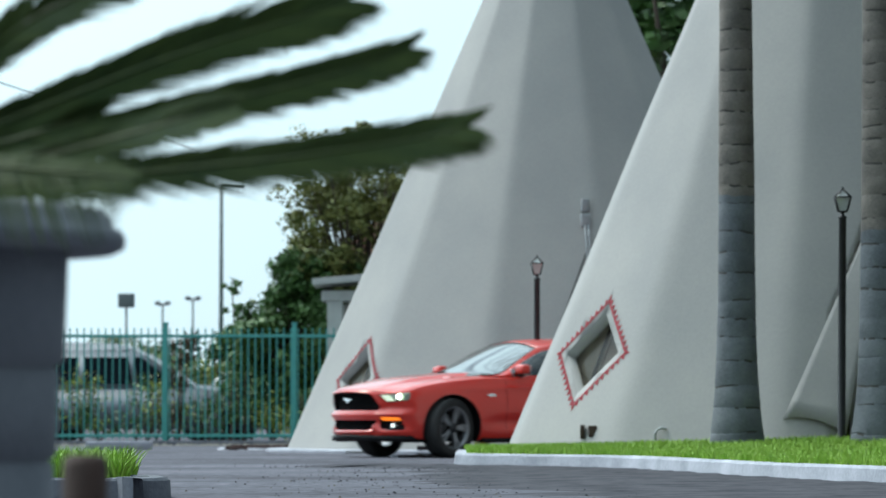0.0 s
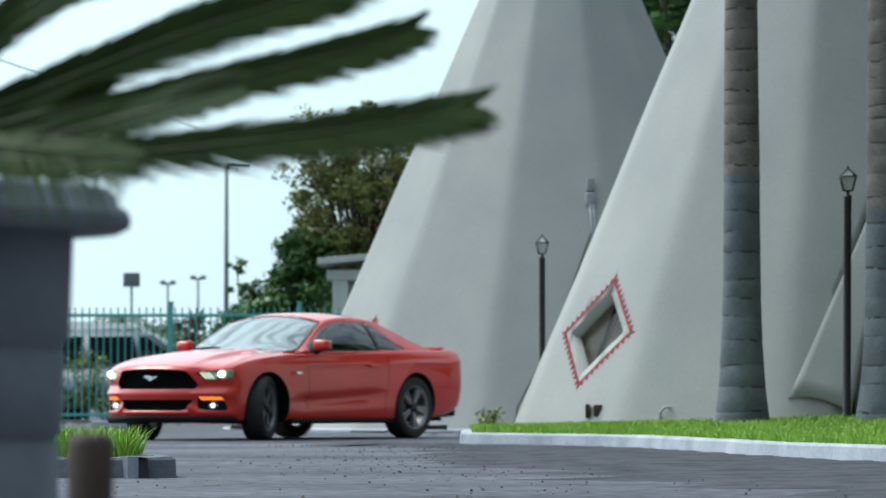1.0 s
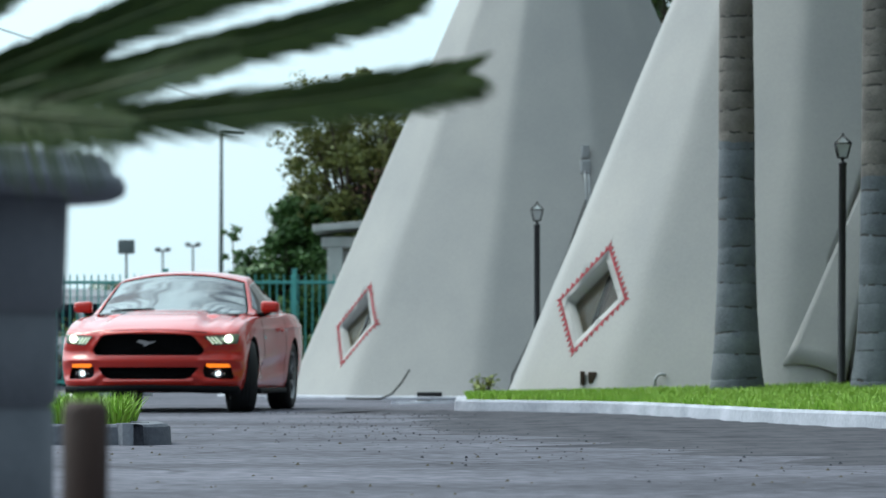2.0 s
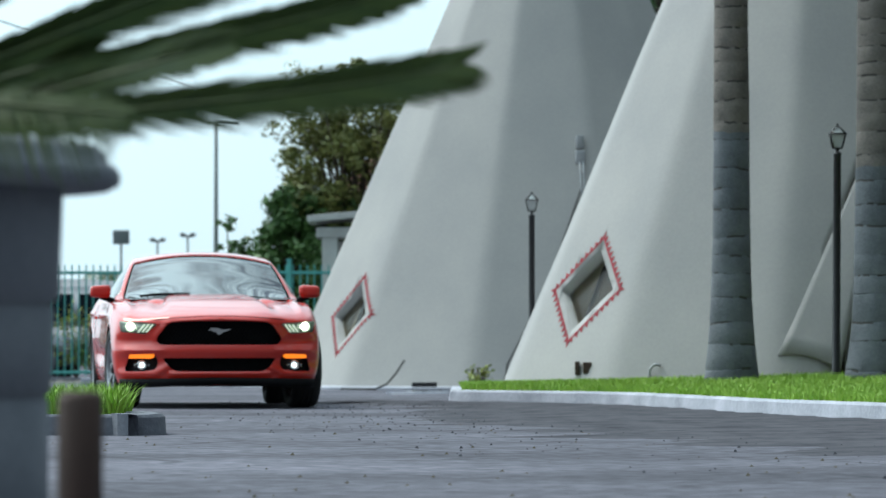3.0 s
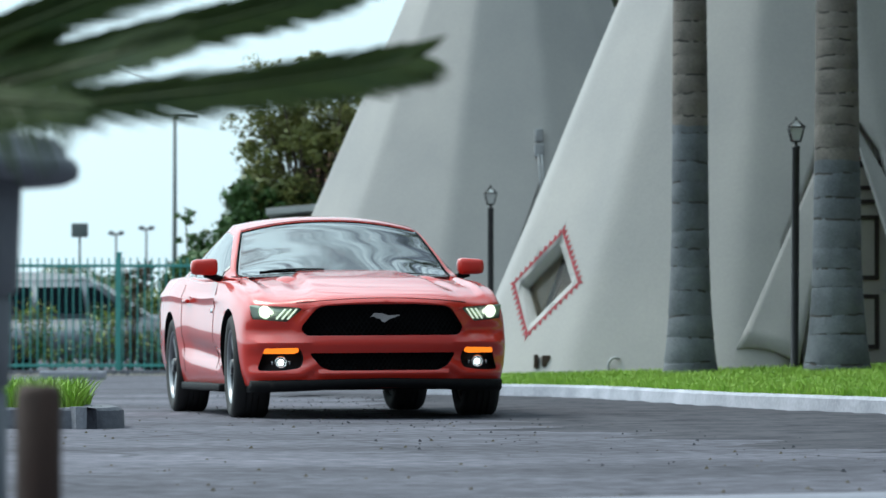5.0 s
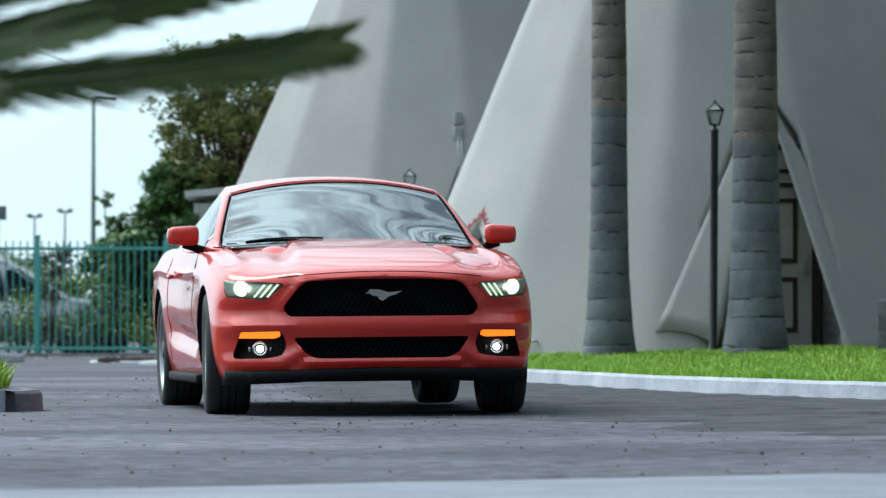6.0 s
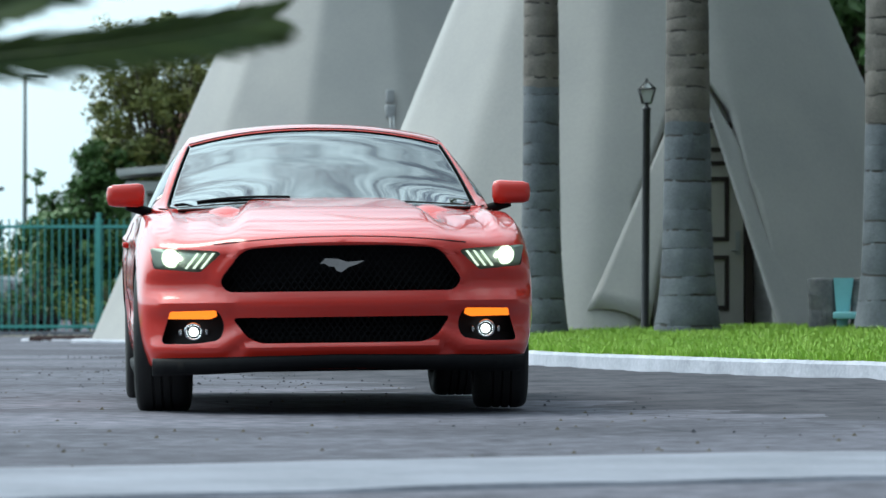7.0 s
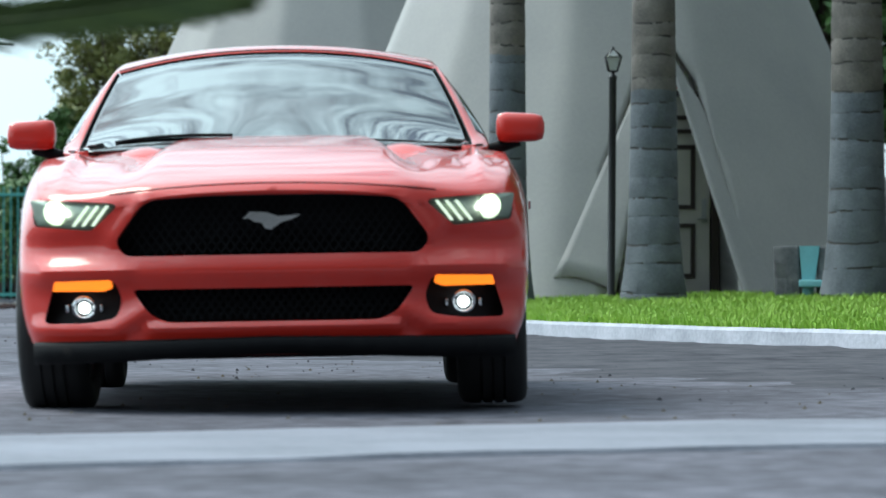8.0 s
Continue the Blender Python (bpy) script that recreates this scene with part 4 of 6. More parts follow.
for tx, ty, th, sd in ((5.2, 88, 11.5, 31), (9.5, 84, 12, 32), (12.4, 83, 12, 35), (14.5, 82, 12.5, 33), (19.5, 80, 12, 34)):
    big = [(max(-1.5, rnd.gauss(0, 1.7)), rnd.gauss(0, 1.5), rnd.uniform(3.5, th), rnd.uniform(0.9, 1.5)) for k in range(20)]
    tree("tall_tree", tx, ty, th, big, LEAF_DARK, 0.20, 800, sd, "tall dark green tree behind the tepees", 0.25)
# out-of-view trees, added to cut the skylight on lawn and near tepee
for tx, ty, sd in ((13.0, 47.0, 41), (11.0, 36.5, 45), (11.2, 30.0, 46), (14.5, 38.0, 42), (13.5, 28.0, 43), (16.0, 55.0, 44)):
    big = [(rnd.gauss(0, 1.6), rnd.gauss(0, 1.6), rnd.uniform(2.5, 10.5), rnd.uniform(1.0, 1.6)) for k in range(20)]
    tree("unseen_shading_tree", tx, ty, 10.5, big, LEAF_DARK, 0.22, 700, sd, "unseen dark green tree, added to dim the lawn and tepee", 0.28)


def shrub(name, x, y, w, h, leaf_mat, n, leaf, seed, label):
    rnd = random.Random(seed)
    root = empty(name, pose(x, y, 0))
    tagged(root, label, "shrub")
    bm = bmesh.new()
    for k in range(7):
        a = rnd.uniform(0, 6.28)
        tube(bm, [Vector((0, 0, -0.02)), Vector((math.cos(a) * w * 0.2, math.sin(a) * w * 0.2, h * 0.5)), Vector((math.cos(a) * w * 0.35, math.sin(a) * w * 0.3, h * rnd.uniform(0.7, 1.0)))], [0.015, 0.01, 0.004], 5)
    part("stem", bm, BARK, root)
    bm = bmesh.new()
    for k in range(10):
        leaves(bm, Vector((rnd.uniform(-0.4, 0.4) * w, rnd.uniform(-0.3, 0.3) * w, h * rnd.uniform(0.25, 0.9))), w * 0.28, n // 10, leaf, rnd, 1.1)
    part("leaves", bm, leaf_mat, root, smooth=False)


shrub("red_shrub", -4.55, 67.9, 0.55, 1.95, LEAF_RED, 700, 0.05, 51, "tall narrow shrub with dark red leaves")
for k in range(15):
    shrub("green_shrub", -8.6 + 0.57 * k + rnd.uniform(-0.2, 0.2), 68.2 + rnd.uniform(-0.2, 0.5), 0.8, rnd.uniform(0.7, 1.55), LEAF_LIME if k % 3 == 1 else LEAF_DARK, 420, 0.045, 60 + k, "yellow-green weedy shrub at the fence" if k % 3 == 1 else "dark green shrub at the fence")
shrub("weed", 0.40, 49.9, 0.30, 0.30, LEAF_LIME, 220, 0.035, 80, "small yellow-green weed at the wall foot")
for k in range(7):
    shrub("tall_bush", -6.4 + 0.48 * k + rnd.uniform(-0.15, 0.15), 81.5 + rnd.uniform(-0.6, 0.6), 1.3, 1.7 + 0.12 * k + rnd.uniform(-0.2, 0.2), LEAF_LIME if k % 3 == 0 else LEAF_DARK, 700, 0.07, 110 + k, "leafy green bush beyond the parked cars")
verts_rnd = random.Random(90)
bm = bmesh.new()
for k in range(60):
    hx = -16 + 14.5 * k / 60
    leaves(bm, Vector((hx, 97 + verts_rnd.uniform(-1, 1), verts_rnd.uniform(0.6, 1.9))), 0.8, 130, 0.12, verts_rnd)
tagged(part("far_hedge", bm, LEAF_DARK, smooth=False), "far line of dark green bushes", "hedge", kind="stuff")

# ---- house behind the trees ----
HOUSE_WALL = mat("pale_house_wall", (0.55, 0.53, 0.50), 0.85, scale=1.5)
ROOF_TILE = mat("red_roof_tile", (0.30, 0.12, 0.08), 0.85, second=(0.18, 0.08, 0.06), scale=2, fine=15, bump=0.6)
HOUSE = empty("house", pose(-2.75, 75, 0))
tagged(HOUSE, "pale low house with white eaves and red tiled roof", "house")
bm = bmesh.new()
box(bm, (3.4, 4.0, 1.3), (6.0, 7.0, 2.6))
part("wall", bm, HOUSE_WALL, HOUSE, smooth=False)
bm = bmesh.new()
box(bm, (3.4, 4.0, 2.72), (6.9, 7.9, 0.24), bevel=0.01)
part("eaves", bm, WHITE_TRIM, HOUSE, "white boxed eaves", smooth=False)
bm = bmesh.new()
box(bm, (1.08, -5.6, 2.80), (1.36, 1.8, 0.11), pose(0, 0, 0, 0, -5, 0), bevel=0.01)
part("porch_roof", bm, WHITE_TRIM, HOUSE, "white flat porch roof", smooth=False)
bm = bmesh.new()
box(bm, (1.05, -5.6, 2.515), (1.0, 1.5, 0.17), bevel=0.01)
part("porch_beam", bm, WHITE_TRIM, HOUSE, smooth=False)
for x in (0.78, 1.30):
    bm = bmesh.new()
    box(bm, (x, -6.2, 1.2), (0.26, 0.26, 2.46), bevel=0.01)
    part("porch_post", bm, WHITE_TRIM, HOUSE, smooth=False)
bm = bmesh.new()
box(bm, (1.05, -4.9, 1.2), (0.8, 0.12, 2.4))
part("porch_wall", bm, HOUSE_WALL, HOUSE, smooth=False)
bm = bmesh.new()
a = [bm.verts.new(q) for q in ((0.0, 0.1, 2.84), (6.9, 0.1, 2.84), (6.9, 7.9, 2.84), (0.0, 7.9, 2.84))]
b = [bm.verts.new(q) for q in ((2.2, 4.0, 5.2), (4.6, 4.0, 5.2))]
for f in ((a[0], a[1], b[1], b[0]), (a[1], a[2], b[1]), (a[2], a[3], b[0], b[1]), (a[3], a[0], b[0])):
    bm.faces.new(f)
bm.faces.new(a[::-1])
part("roof", bm, ROOF_TILE, HOUSE, "weathered red tile roof", smooth=False)


# ---- parked cars behind the fence ----
CAR_SILVER = mat("silver_car_paint", (0.17, 0.19, 0.21), 0.4, metal=0.4, coat=0.4, bump=0, scale=2, second=(0.15, 0.17, 0.19))
CAR_WHITE = mat("white_car_paint", (0.36, 0.38, 0.40), 0.4, coat=0.4, bump=0, scale=2, second=(0.33, 0.35, 0.37))
PARKED_GLASS = mat("dark_tinted_glass", (0.012, 0.022, 0.030), 0.12, bump=0, spec=0.15)


def parked_car(name, x, y, turn, length, height, paint, label):
    root = empty(name, pose(x, y, 0, 0, 0, turn))
    tagged(root, label, "car", "parked cars behind the fence")
    h, L = height, length / 2
    low = rounded([(-L, 0.35), (-L, 0.80), (-L * 0.92, h * 0.60), (L * 0.35, h * 0.61), (L * 0.85, h * 0.53), (L, h * 0.40), (L, 0.32), (L * 0.9, 0.25), (-L * 0.92, 0.25)], 0.12, 5)
    bm = bmesh.new()
    prism(bm, low, 1.78, Matrix.Translation((0, -0.89, 0)))
    bmesh.ops.bevel(bm, geom=[e for e in bm.edges if abs(e.verts[0].co.y - e.verts[1].co.y) < 1e-5], offset=0.06, segments=3, affect="EDGES")
    part("body", bm, paint, root)
    cab = rounded([(-L * 0.93, h * 0.58), (-L * 0.84, h * 0.97), (-L * 0.4, h), (L * 0.02, h * 0.98), (L * 0.42, h * 0.60)], 0.14, 5)
    bm = bmesh.new()
    vs = prism(bm, cab, 1.60, Matrix.Translation((0, -0.80, 0)))
    for v in bm.verts:
        v.co.y *= 1.06 - 0.22 * max(0, (v.co.z - h * 0.58) / (h * 0.42))
    bmesh.ops.bevel(bm, geom=[e for e in bm.edges if abs(e.verts[0].co.y - e.verts[1].co.y) < 1e-5], offset=0.05, segments=3, affect="EDGES")
    part("cabin", bm, paint, root)
    for s in (-1, 1):
        for x0, x1, t0, t1 in ((-L * 0.80, -L * 0.42, -L * 0.74, -L * 0.42), (-L * 0.38, L * 0.0, -L * 0.38, -L * 0.04), (L * 0.04, L * 0.32, 0.0, L * 0.06)):
            bm = bmesh.new()
            z0, z1 = h * 0.63, h * 0.92
            y0, y1 = 0.80 * (1.06 - 0.22 * 0.12), 0.80 * (1.06 - 0.22 * 0.81)
            q = [bm.verts.new(v) for v in ((x0, s * (y0 + 0.012), z0), (x1, s * (y0 + 0.012), z0), (t1, s * (y1 + 0.012), z1), (t0, s * (y1 + 0.012), z1))]
            bm.faces.new(q)
            bmesh.ops.solidify(bm, geom=bm.faces[:], thickness=0.02)
            part("window", bm, PARKED_GLASS, root, smooth=False)
        for wx in (-L * 0.62, L * 0.62):
            bm = bmesh.new()
            got = bmesh.ops.create_cone(bm, cap_ends=True, segments=28, radius1=0.34, radius2=0.34, depth=0.22)
            bmesh.ops.bevel(bm, geom=[e for e in bm.edges if len(e.link_faces) == 2 and any(len(f.verts) > 4 for f in e.link_faces)], offset=0.03, segments=2, affect="EDGES")
            bmesh.ops.transform(bm, matrix=pose(wx, s * 0.80, 0.34, 90, 0, 0), verts=bm.verts)
            wheel = part("wheel", bm, TYRE_DARK, root)
            bm = bmesh.new()
            got = bmesh.ops.create_cone(bm, cap_ends=True, segments=20, radius1=0.20, radius2=0.18, depth=0.03)
            bmesh.ops.transform(bm, matrix=pose(wx, s * 0.915, 0.34, 90, 0, 0), verts=bm.verts)
            part("hubcap", bm, CAR_SILVER, wheel)
    bm = bmesh.new()
    q = [bm.verts.new(v) for v in ((L * 0.41, -0.72, h * 0.63), (L * 0.41, 0.72, h * 0.63), (L * 0.06, 0.60, h * 0.965), (L * 0.06, -0.60, h * 0.965))]
    bm.faces.new(q)
    bmesh.ops.solidify(bm, geom=bm.faces[:], thickness=0.02)
    part("windscreen", bm, PARKED_GLASS, root, smooth=False)


TYRE_DARK = mat("dark_tyre", (0.02, 0.02, 0.02), 0.85, scale=9)


parked_car("parked_suv", -5.6, 73.0, -4, 4.7, 1.66, CAR_SILVER, "silver estate car parked behind the teal fence")
parked_car("parked_suv", -6.2, 77.5, -3, 4.8, 1.88, CAR_WHITE, "white off-road car parked behind the silver one")
parked_car("parked_car", -2.9, 81.0, 6, 4.3, 1.30, CAR_SILVER, "low silver saloon parked behind the fence")

# ---- poles far off ----
def flood_pole(name, x, y, height, kind, label):
    root = empty(name, pose(x, y, 0))
    tagged(root, label, "light pole")
    bm = bmesh.new()
    tube(bm, [(0, 0, -0.05), (0, 0, height)], [0.07, 0.045] if kind == "arm" else [0.05, 0.03], 10)
    part("pole", bm, POLE_GREY, root)
    if kind == "arm":
        bm = bmesh.new()
        box(bm, (0.30, 0, height), (0.55, 0.25, 0.09), bevel=0.02)
        part("lamp_head", bm, POLE_GREY, root)
    elif kind == "board":
        bm = bmesh.new()
        box(bm, (0, 0, height + 0.12), (0.42, 0.2, 0.36), bevel=0.02)
        part("lamp_box", bm, POLE_GREY, root)
    else:
        for s in (-1, 1):
            bm = bmesh.new()
            ball(bm, (s * 0.15, 0, height), 0.085, (1.2, 1, 0.8), 10)
            part("flood_light", bm, POLE_GREY, root)
        bm = bmesh.new()
        tube(bm, [(-0.16, 0, height - 0.05), (0.16, 0, height - 0.05)], 0.03, 6)
        part("cross_arm", bm, POLE_GREY, root)


POLE_GREY = mat("dull_pole_paint", (0.16, 0.19, 0.19), 0.6, second=(0.20, 0.22, 0.22), scale=4)
flood_pole("light_pole", -5.67, 100, 6.15, "arm", "tall slim parking light pole with one arm")
flood_pole("light_pole", -8.4, 105, 3.35, "board", "light pole with a square lamp box")
flood_pole("flood_pole", -8.6, 121, 3.85, "twin", "far pole with twin flood lights")
flood_pole("flood_pole", -7.7, 121, 4.0, "twin", "far pole with twin flood lights")
for px, py, ph in ((-9.7, 117, 2.6), (-8.7, 117, 2.3)):
    root = empty("palm_tree", pose(px, py, 0))
    tagged(root, "far small palm against the sky", "palm tree")
    bm = bmesh.new()
    tube(bm, [(0, 0, -0.1), (0, 0, ph)], [0.16, 0.12], 8)
    part("trunk", bm, BARK, root)
    bm = bmesh.new()
    for k in range(14):
        a = 2 * math.pi * k / 14
        frond_mesh(bm, arc((0, 0, ph), (math.cos(a), math.sin(a), 0.9), 1.1, 2.2, 7), 0.3, 12, 0.02, 0.4, 0.1)
    part("crown", bm, PALM_LEAF, root, smooth=False)
bm = bmesh.new()
tube(bm, [(-9.0, 60, 6.2), (-5.5, 80, 5.9), (-4.2, 100, 6.1)], 0.012, 5)
CABLE_OVER = tagged(part("overhead_wire", bm, CABLE), "thin black overhead wire", "wire")

# unseen wall added behind the camera: darkens car reflections and light from the south
bm = bmesh.new()
box(bm, (0, -14.0, 4.0), (60, 0.4, 8.0))
tagged(part("light_blocking_wall", bm, STONE, smooth=False), "unseen dark wall, added to darken reflections and light from behind", "wall", kind="structure")

# ---- the car: a red two-door fastback, origin under the rear axle, nose towards -y ----
RED = mat("red_car_paint", (0.60, 0.030, 0.016), 0.34, second=(0.56, 0.026, 0.014), scale=2, bump=0, coat=0.9, spec=0.2)
RED.node_tree.nodes["Principled BSDF"].inputs["Coat Roughness"].default_value = 0.05
CAR_BLACK = mat("black_car_plastic", (0.006, 0.006, 0.007), 0.65, second=(0.010, 0.010, 0.011), scale=20, fine=200, bump=0.1, spec=0.12)
GLOSS_BLACK = mat("gloss_black", (0.008, 0.008, 0.009), 0.15, bump=0)
TYRE = mat("tyre_rubber", (0.016, 0.016, 0.017), 0.8, second=(0.026, 0.025, 0.024), scale=9, bump=0.2)
ALLOY = mat("bright_alloy", (0.27, 0.275, 0.29), 0.36, metal=0.7, bump=0, second=(0.24, 0.245, 0.26))
ALLOY_DARK = mat("dark_alloy", (0.05, 0.05, 0.055), 0.35, metal=0.6, bump=0)
CHROME = mat("chrome", (0.75, 0.76, 0.78), 0.12, metal=1.0, bump=0)
CAR_GLASS = glass("car_glass", (0.10, 0.13, 0.13))
CAR_GLASS.node_tree.nodes["Principled BSDF"].inputs["IOR"].default_value = 2.1
DARK_TRIM = mat("cabin_fabric", (0.014, 0.014, 0.015), 0.8, scale=8)
# pale green of the housing includes the lamp's bloom
LAMP_HOUSE = mat("lamp_housing", (0.44, 0.52, 0.42), 0.3, metal=0.3, bump=0)
# emission on the bowl imitates the headlamp's halo
LAMP_HALO = glow("lamp_halo_glow", (0.80, 0.95, 0.62), 1.6)
LAMP_WHITE = glow("headlamp_glow", (1.0, 0.96, 0.80), 14.0)
LAMP_BAR = glow("running_light_glow", (0.90, 1.0, 0.72), 0.9)
LAMP_FOG = glow("fog_lamp_glow", (0.92, 1.0, 0.92), 3.5)
LAMP_AMBER = glow("turn_signal_glow", (1.0, 0.22, 0.01), 1.3)
LAMP_RED = mat("red_tail_lens", (0.35, 0.01, 0.01), 0.15, bump=0)

AXLE, NOSE, TAIL = -2.72, -3.60, 1.16


def curve(pts, x):
    """Smooth curve through (x, value) pairs."""
    n = len(pts)
    i = 0
    while i < n - 2 and x > pts[i + 1][0]:
        i += 1
    (x1, y1), (x2, y2) = pts[i], pts[i + 1]
    h = x2 - x1
    u = max(0.0, min(1.0, (x - x1) / h))

    def slope(k):
        if k == 0 or k == n - 1:
            a, b = (pts[0], pts[1]) if k == 0 else (pts[-2], pts[-1])
            return (b[1] - a[1]) / (b[0] - a[0])
        l = (pts[k][1] - pts[k - 1][1]) / (pts[k][0] - pts[k - 1][0])
        r = (pts[k + 1][1] - pts[k][1]) / (pts[k + 1][0] - pts[k][0])
        return 0.0 if l * r <= 0 else 2 * l * r / (l + r)
    m1, m2 = slope(i) * h, slope(i + 1) * h
    return (2 * u ** 3 - 3 * u ** 2 + 1) * y1 + (u ** 3 - 2 * u ** 2 + u) * m1 + (-2 * u ** 3 + 3 * u ** 2) * y2 + (u ** 3 - u ** 2) * m2


# along the car, by the distance d behind the nose: floor, widest half width and its height, fender crest height and half width, centre height
FLOOR = [(0, 0.245), (0.04, 0.22), (0.15, 0.20), (0.9, 0.19), (3.6, 0.20), (4.3, 0.25), (4.65, 0.33), (4.76, 0.40)]
WIDE = [(0, 0.79), (0.03, 0.842), (0.10, 0.875), (0.3, 0.893), (0.9, 0.912), (1.5, 0.905), (2.4, 0.908), (3.1, 0.928), (3.6, 0.944), (4.1, 0.932), (4.6, 0.90), (4.72, 0.87), (4.76, 0.82)]
WIDE_Z = [(0, 0.50), (0.9, 0.62), (2.0, 0.60), (3.6, 0.68), (4.76, 0.68)]
CREST = [(0, 0.700), (0.03, 0.735), (0.10, 0.765), (0.3, 0.815), (0.9, 0.890), (1.45, 0.925), (2.2, 0.930), (3.0, 0.955), (3.6, 0.985), (4.2, 0.985), (4.6, 0.985), (4.72, 0.975), (4.76, 0.93)]
CREST_W = [(0, 0.68), (0.03, 0.74), (0.1, 0.78), (0.4, 0.80), (0.9, 0.815), (1.5, 0.835), (2.4, 0.85), (3.2, 0.84), (3.6, 0.83), (4.3, 0.80), (4.76, 0.74)]
CENTRE = [(0, 0.762), (0.03, 0.796), (0.10, 0.818), (0.3, 0.856), (0.9, 0.930), (1.45, 0.968), (1.9, 0.972), (3.2, 0.985), (4.0, 1.005), (4.5, 1.010), (4.66, 1.035), (4.72, 1.03), (4.76, 0.95)]


def bow(w, d):
    """How far the nose and tail curve back at half width w."""
    front = 0.36 * (min(w, 0.95) / 0.9) ** 2.5 * max(0.0, 1 - d / 1.0) ** 1.5
    back = -0.16 * (min(w, 0.95) / 0.9) ** 2.5 * max(0.0, 1 - (4.76 - d) / 0.6) ** 1.5
    return front + back


def ridge(x, z, ax, az, bx, bz, r):
    """Falls from 1 on the line a-b to 0 at the distance r."""
    dx, dz = bx - ax, bz - az
    u = max(0.0, min(1.0, ((x - ax) * dx + (z - az) * dz) / (dx * dx + dz * dz)))
    q = math.hypot(x - ax - u * dx, z - az - u * dz) / r
    return max(0.0, 1 - q * q) ** 2


def relief(x, z):
    """Form of the nose: an overhanging bonnet edge, the bumper bar, brows and lips round the lamps."""
    x = abs(x)
    tuck = 0.040 * max(0.0, min(1.0, (0.78 - z) / 0.20))
    bar = -0.034 * math.exp(-((z - 0.495) / 0.050) ** 2)
    brow = -0.017 * ridge(x, z, 0.52, 0.490, 0.80, 0.490, 0.055)
    lip = -0.030 * max(ridge(x, z, 0.54, 0.300, 0.82, 0.300, 0.05), ridge(x, z, 0.54, 0.300, 0.44, 0.36, 0.05), ridge(x, z, 0.0, 0.300, 0.42, 0.300, 0.04))
    rim = -0.018 * max(ridge(x, z, 0.0, 0.765, 0.42, 0.752, 0.04), ridge(x, z, 0.42, 0.752, 0.545, 0.60, 0.045))
    cheek = 0.016 * ridge(x, z, 0.60, 0.585, 0.84, 0.575, 0.06)
    return tuck + bar + brow + lip + rim + cheek


def face_y(w, z=0.78):
    return NOSE + bow(abs(w), 0) + relief(w, z)


def section(d):
    zb, ws, zs, zt, wt, zc = (curve(c, d) for c in (FLOOR, WIDE, WIDE_Z, CREST, CREST_W, CENTRE))
    mid = zs + (zt - zs) * 0.55
    pts = [(0.0, zb), (ws * 0.55, zb), (ws - 0.10, zb + 0.005), (ws - 0.035, zb + 0.07), (ws - 0.006, zb + (zs - zb) * 0.55), (ws, zs), (ws - 0.016, mid), (wt + (ws - wt) * 0.45, zt - 0.028), (wt, zt), (wt * 0.80, zt + (zc - zt) * 0.22), (wt * 0.50, zt + (zc - zt) * 0.80), (0.0, zc)]
    out = []
    for i in range(len(pts) - 1):
        q = [Vector(pts[max(0, min(len(pts) - 1, i + k))]) for k in (-1, 0, 1, 2)]
        if i == 0:
            q[0] = Vector((-pts[1][0], pts[1][1]))
        if i == len(pts) - 2:
            q[3] = Vector((-pts[-2][0], pts[-2][1]))
        fine = 5 if i < 8 else 14
        for s in range(fine):
            u = s / fine
            out.append(0.5 * (2 * q[1] + (q[2] - q[0]) * u + (2 * q[0] - 5 * q[1] + 4 * q[2] - q[3]) * u * u + (3 * q[1] - q[0] - 3 * q[2] + q[3]) * u ** 3))
    out.append(Vector(pts[-1]))
    shaped = []
    for p in out:
        w, z = p
        # scalloped lower door and the crease above it
        along = max(0.0, min(1.0, (d - 1.25) / 0.35)) * max(0.0, min(1.0, (3.25 - d) / 0.5))
        w -= 0.042 * along * math.exp(-((z - 0.44 - 0.05 * (d - 2.2)) / 0.065) ** 2) if w > 0.6 else 0
        crease = max(0.0, min(1.0, (d - 0.95) / 0.5))
        if w > 0.75:
            w += 0.016 * crease * math.exp(-((z - 0.80 - 0.02 * (d - 1.5)) / 0.02) ** 2)
        # power dome and its flanking creases on the bonnet
        if d < 1.6 and z > zt - 0.02 and d > 0.03:
            rise = min(1.0, max(0.0, d - 0.08) / 0.55)
            edge = 0.47 - 0.10 * (d / 1.4)
            z += 0.024 * rise / (1 + math.exp((w - edge) / 0.009)) - 0.016 * rise * math.exp(-((w - edge - 0.07) / 0.05) ** 2)
            # ridge along each wing above the headlight, and the shut line beside it
            z += 0.014 * rise * math.exp(-((w - 0.735) / 0.030) ** 2)
            z -= 0.006 * rise * math.exp(-((w - 0.665) / 0.006) ** 2)
        shaped.append((w, z))
    return shaped


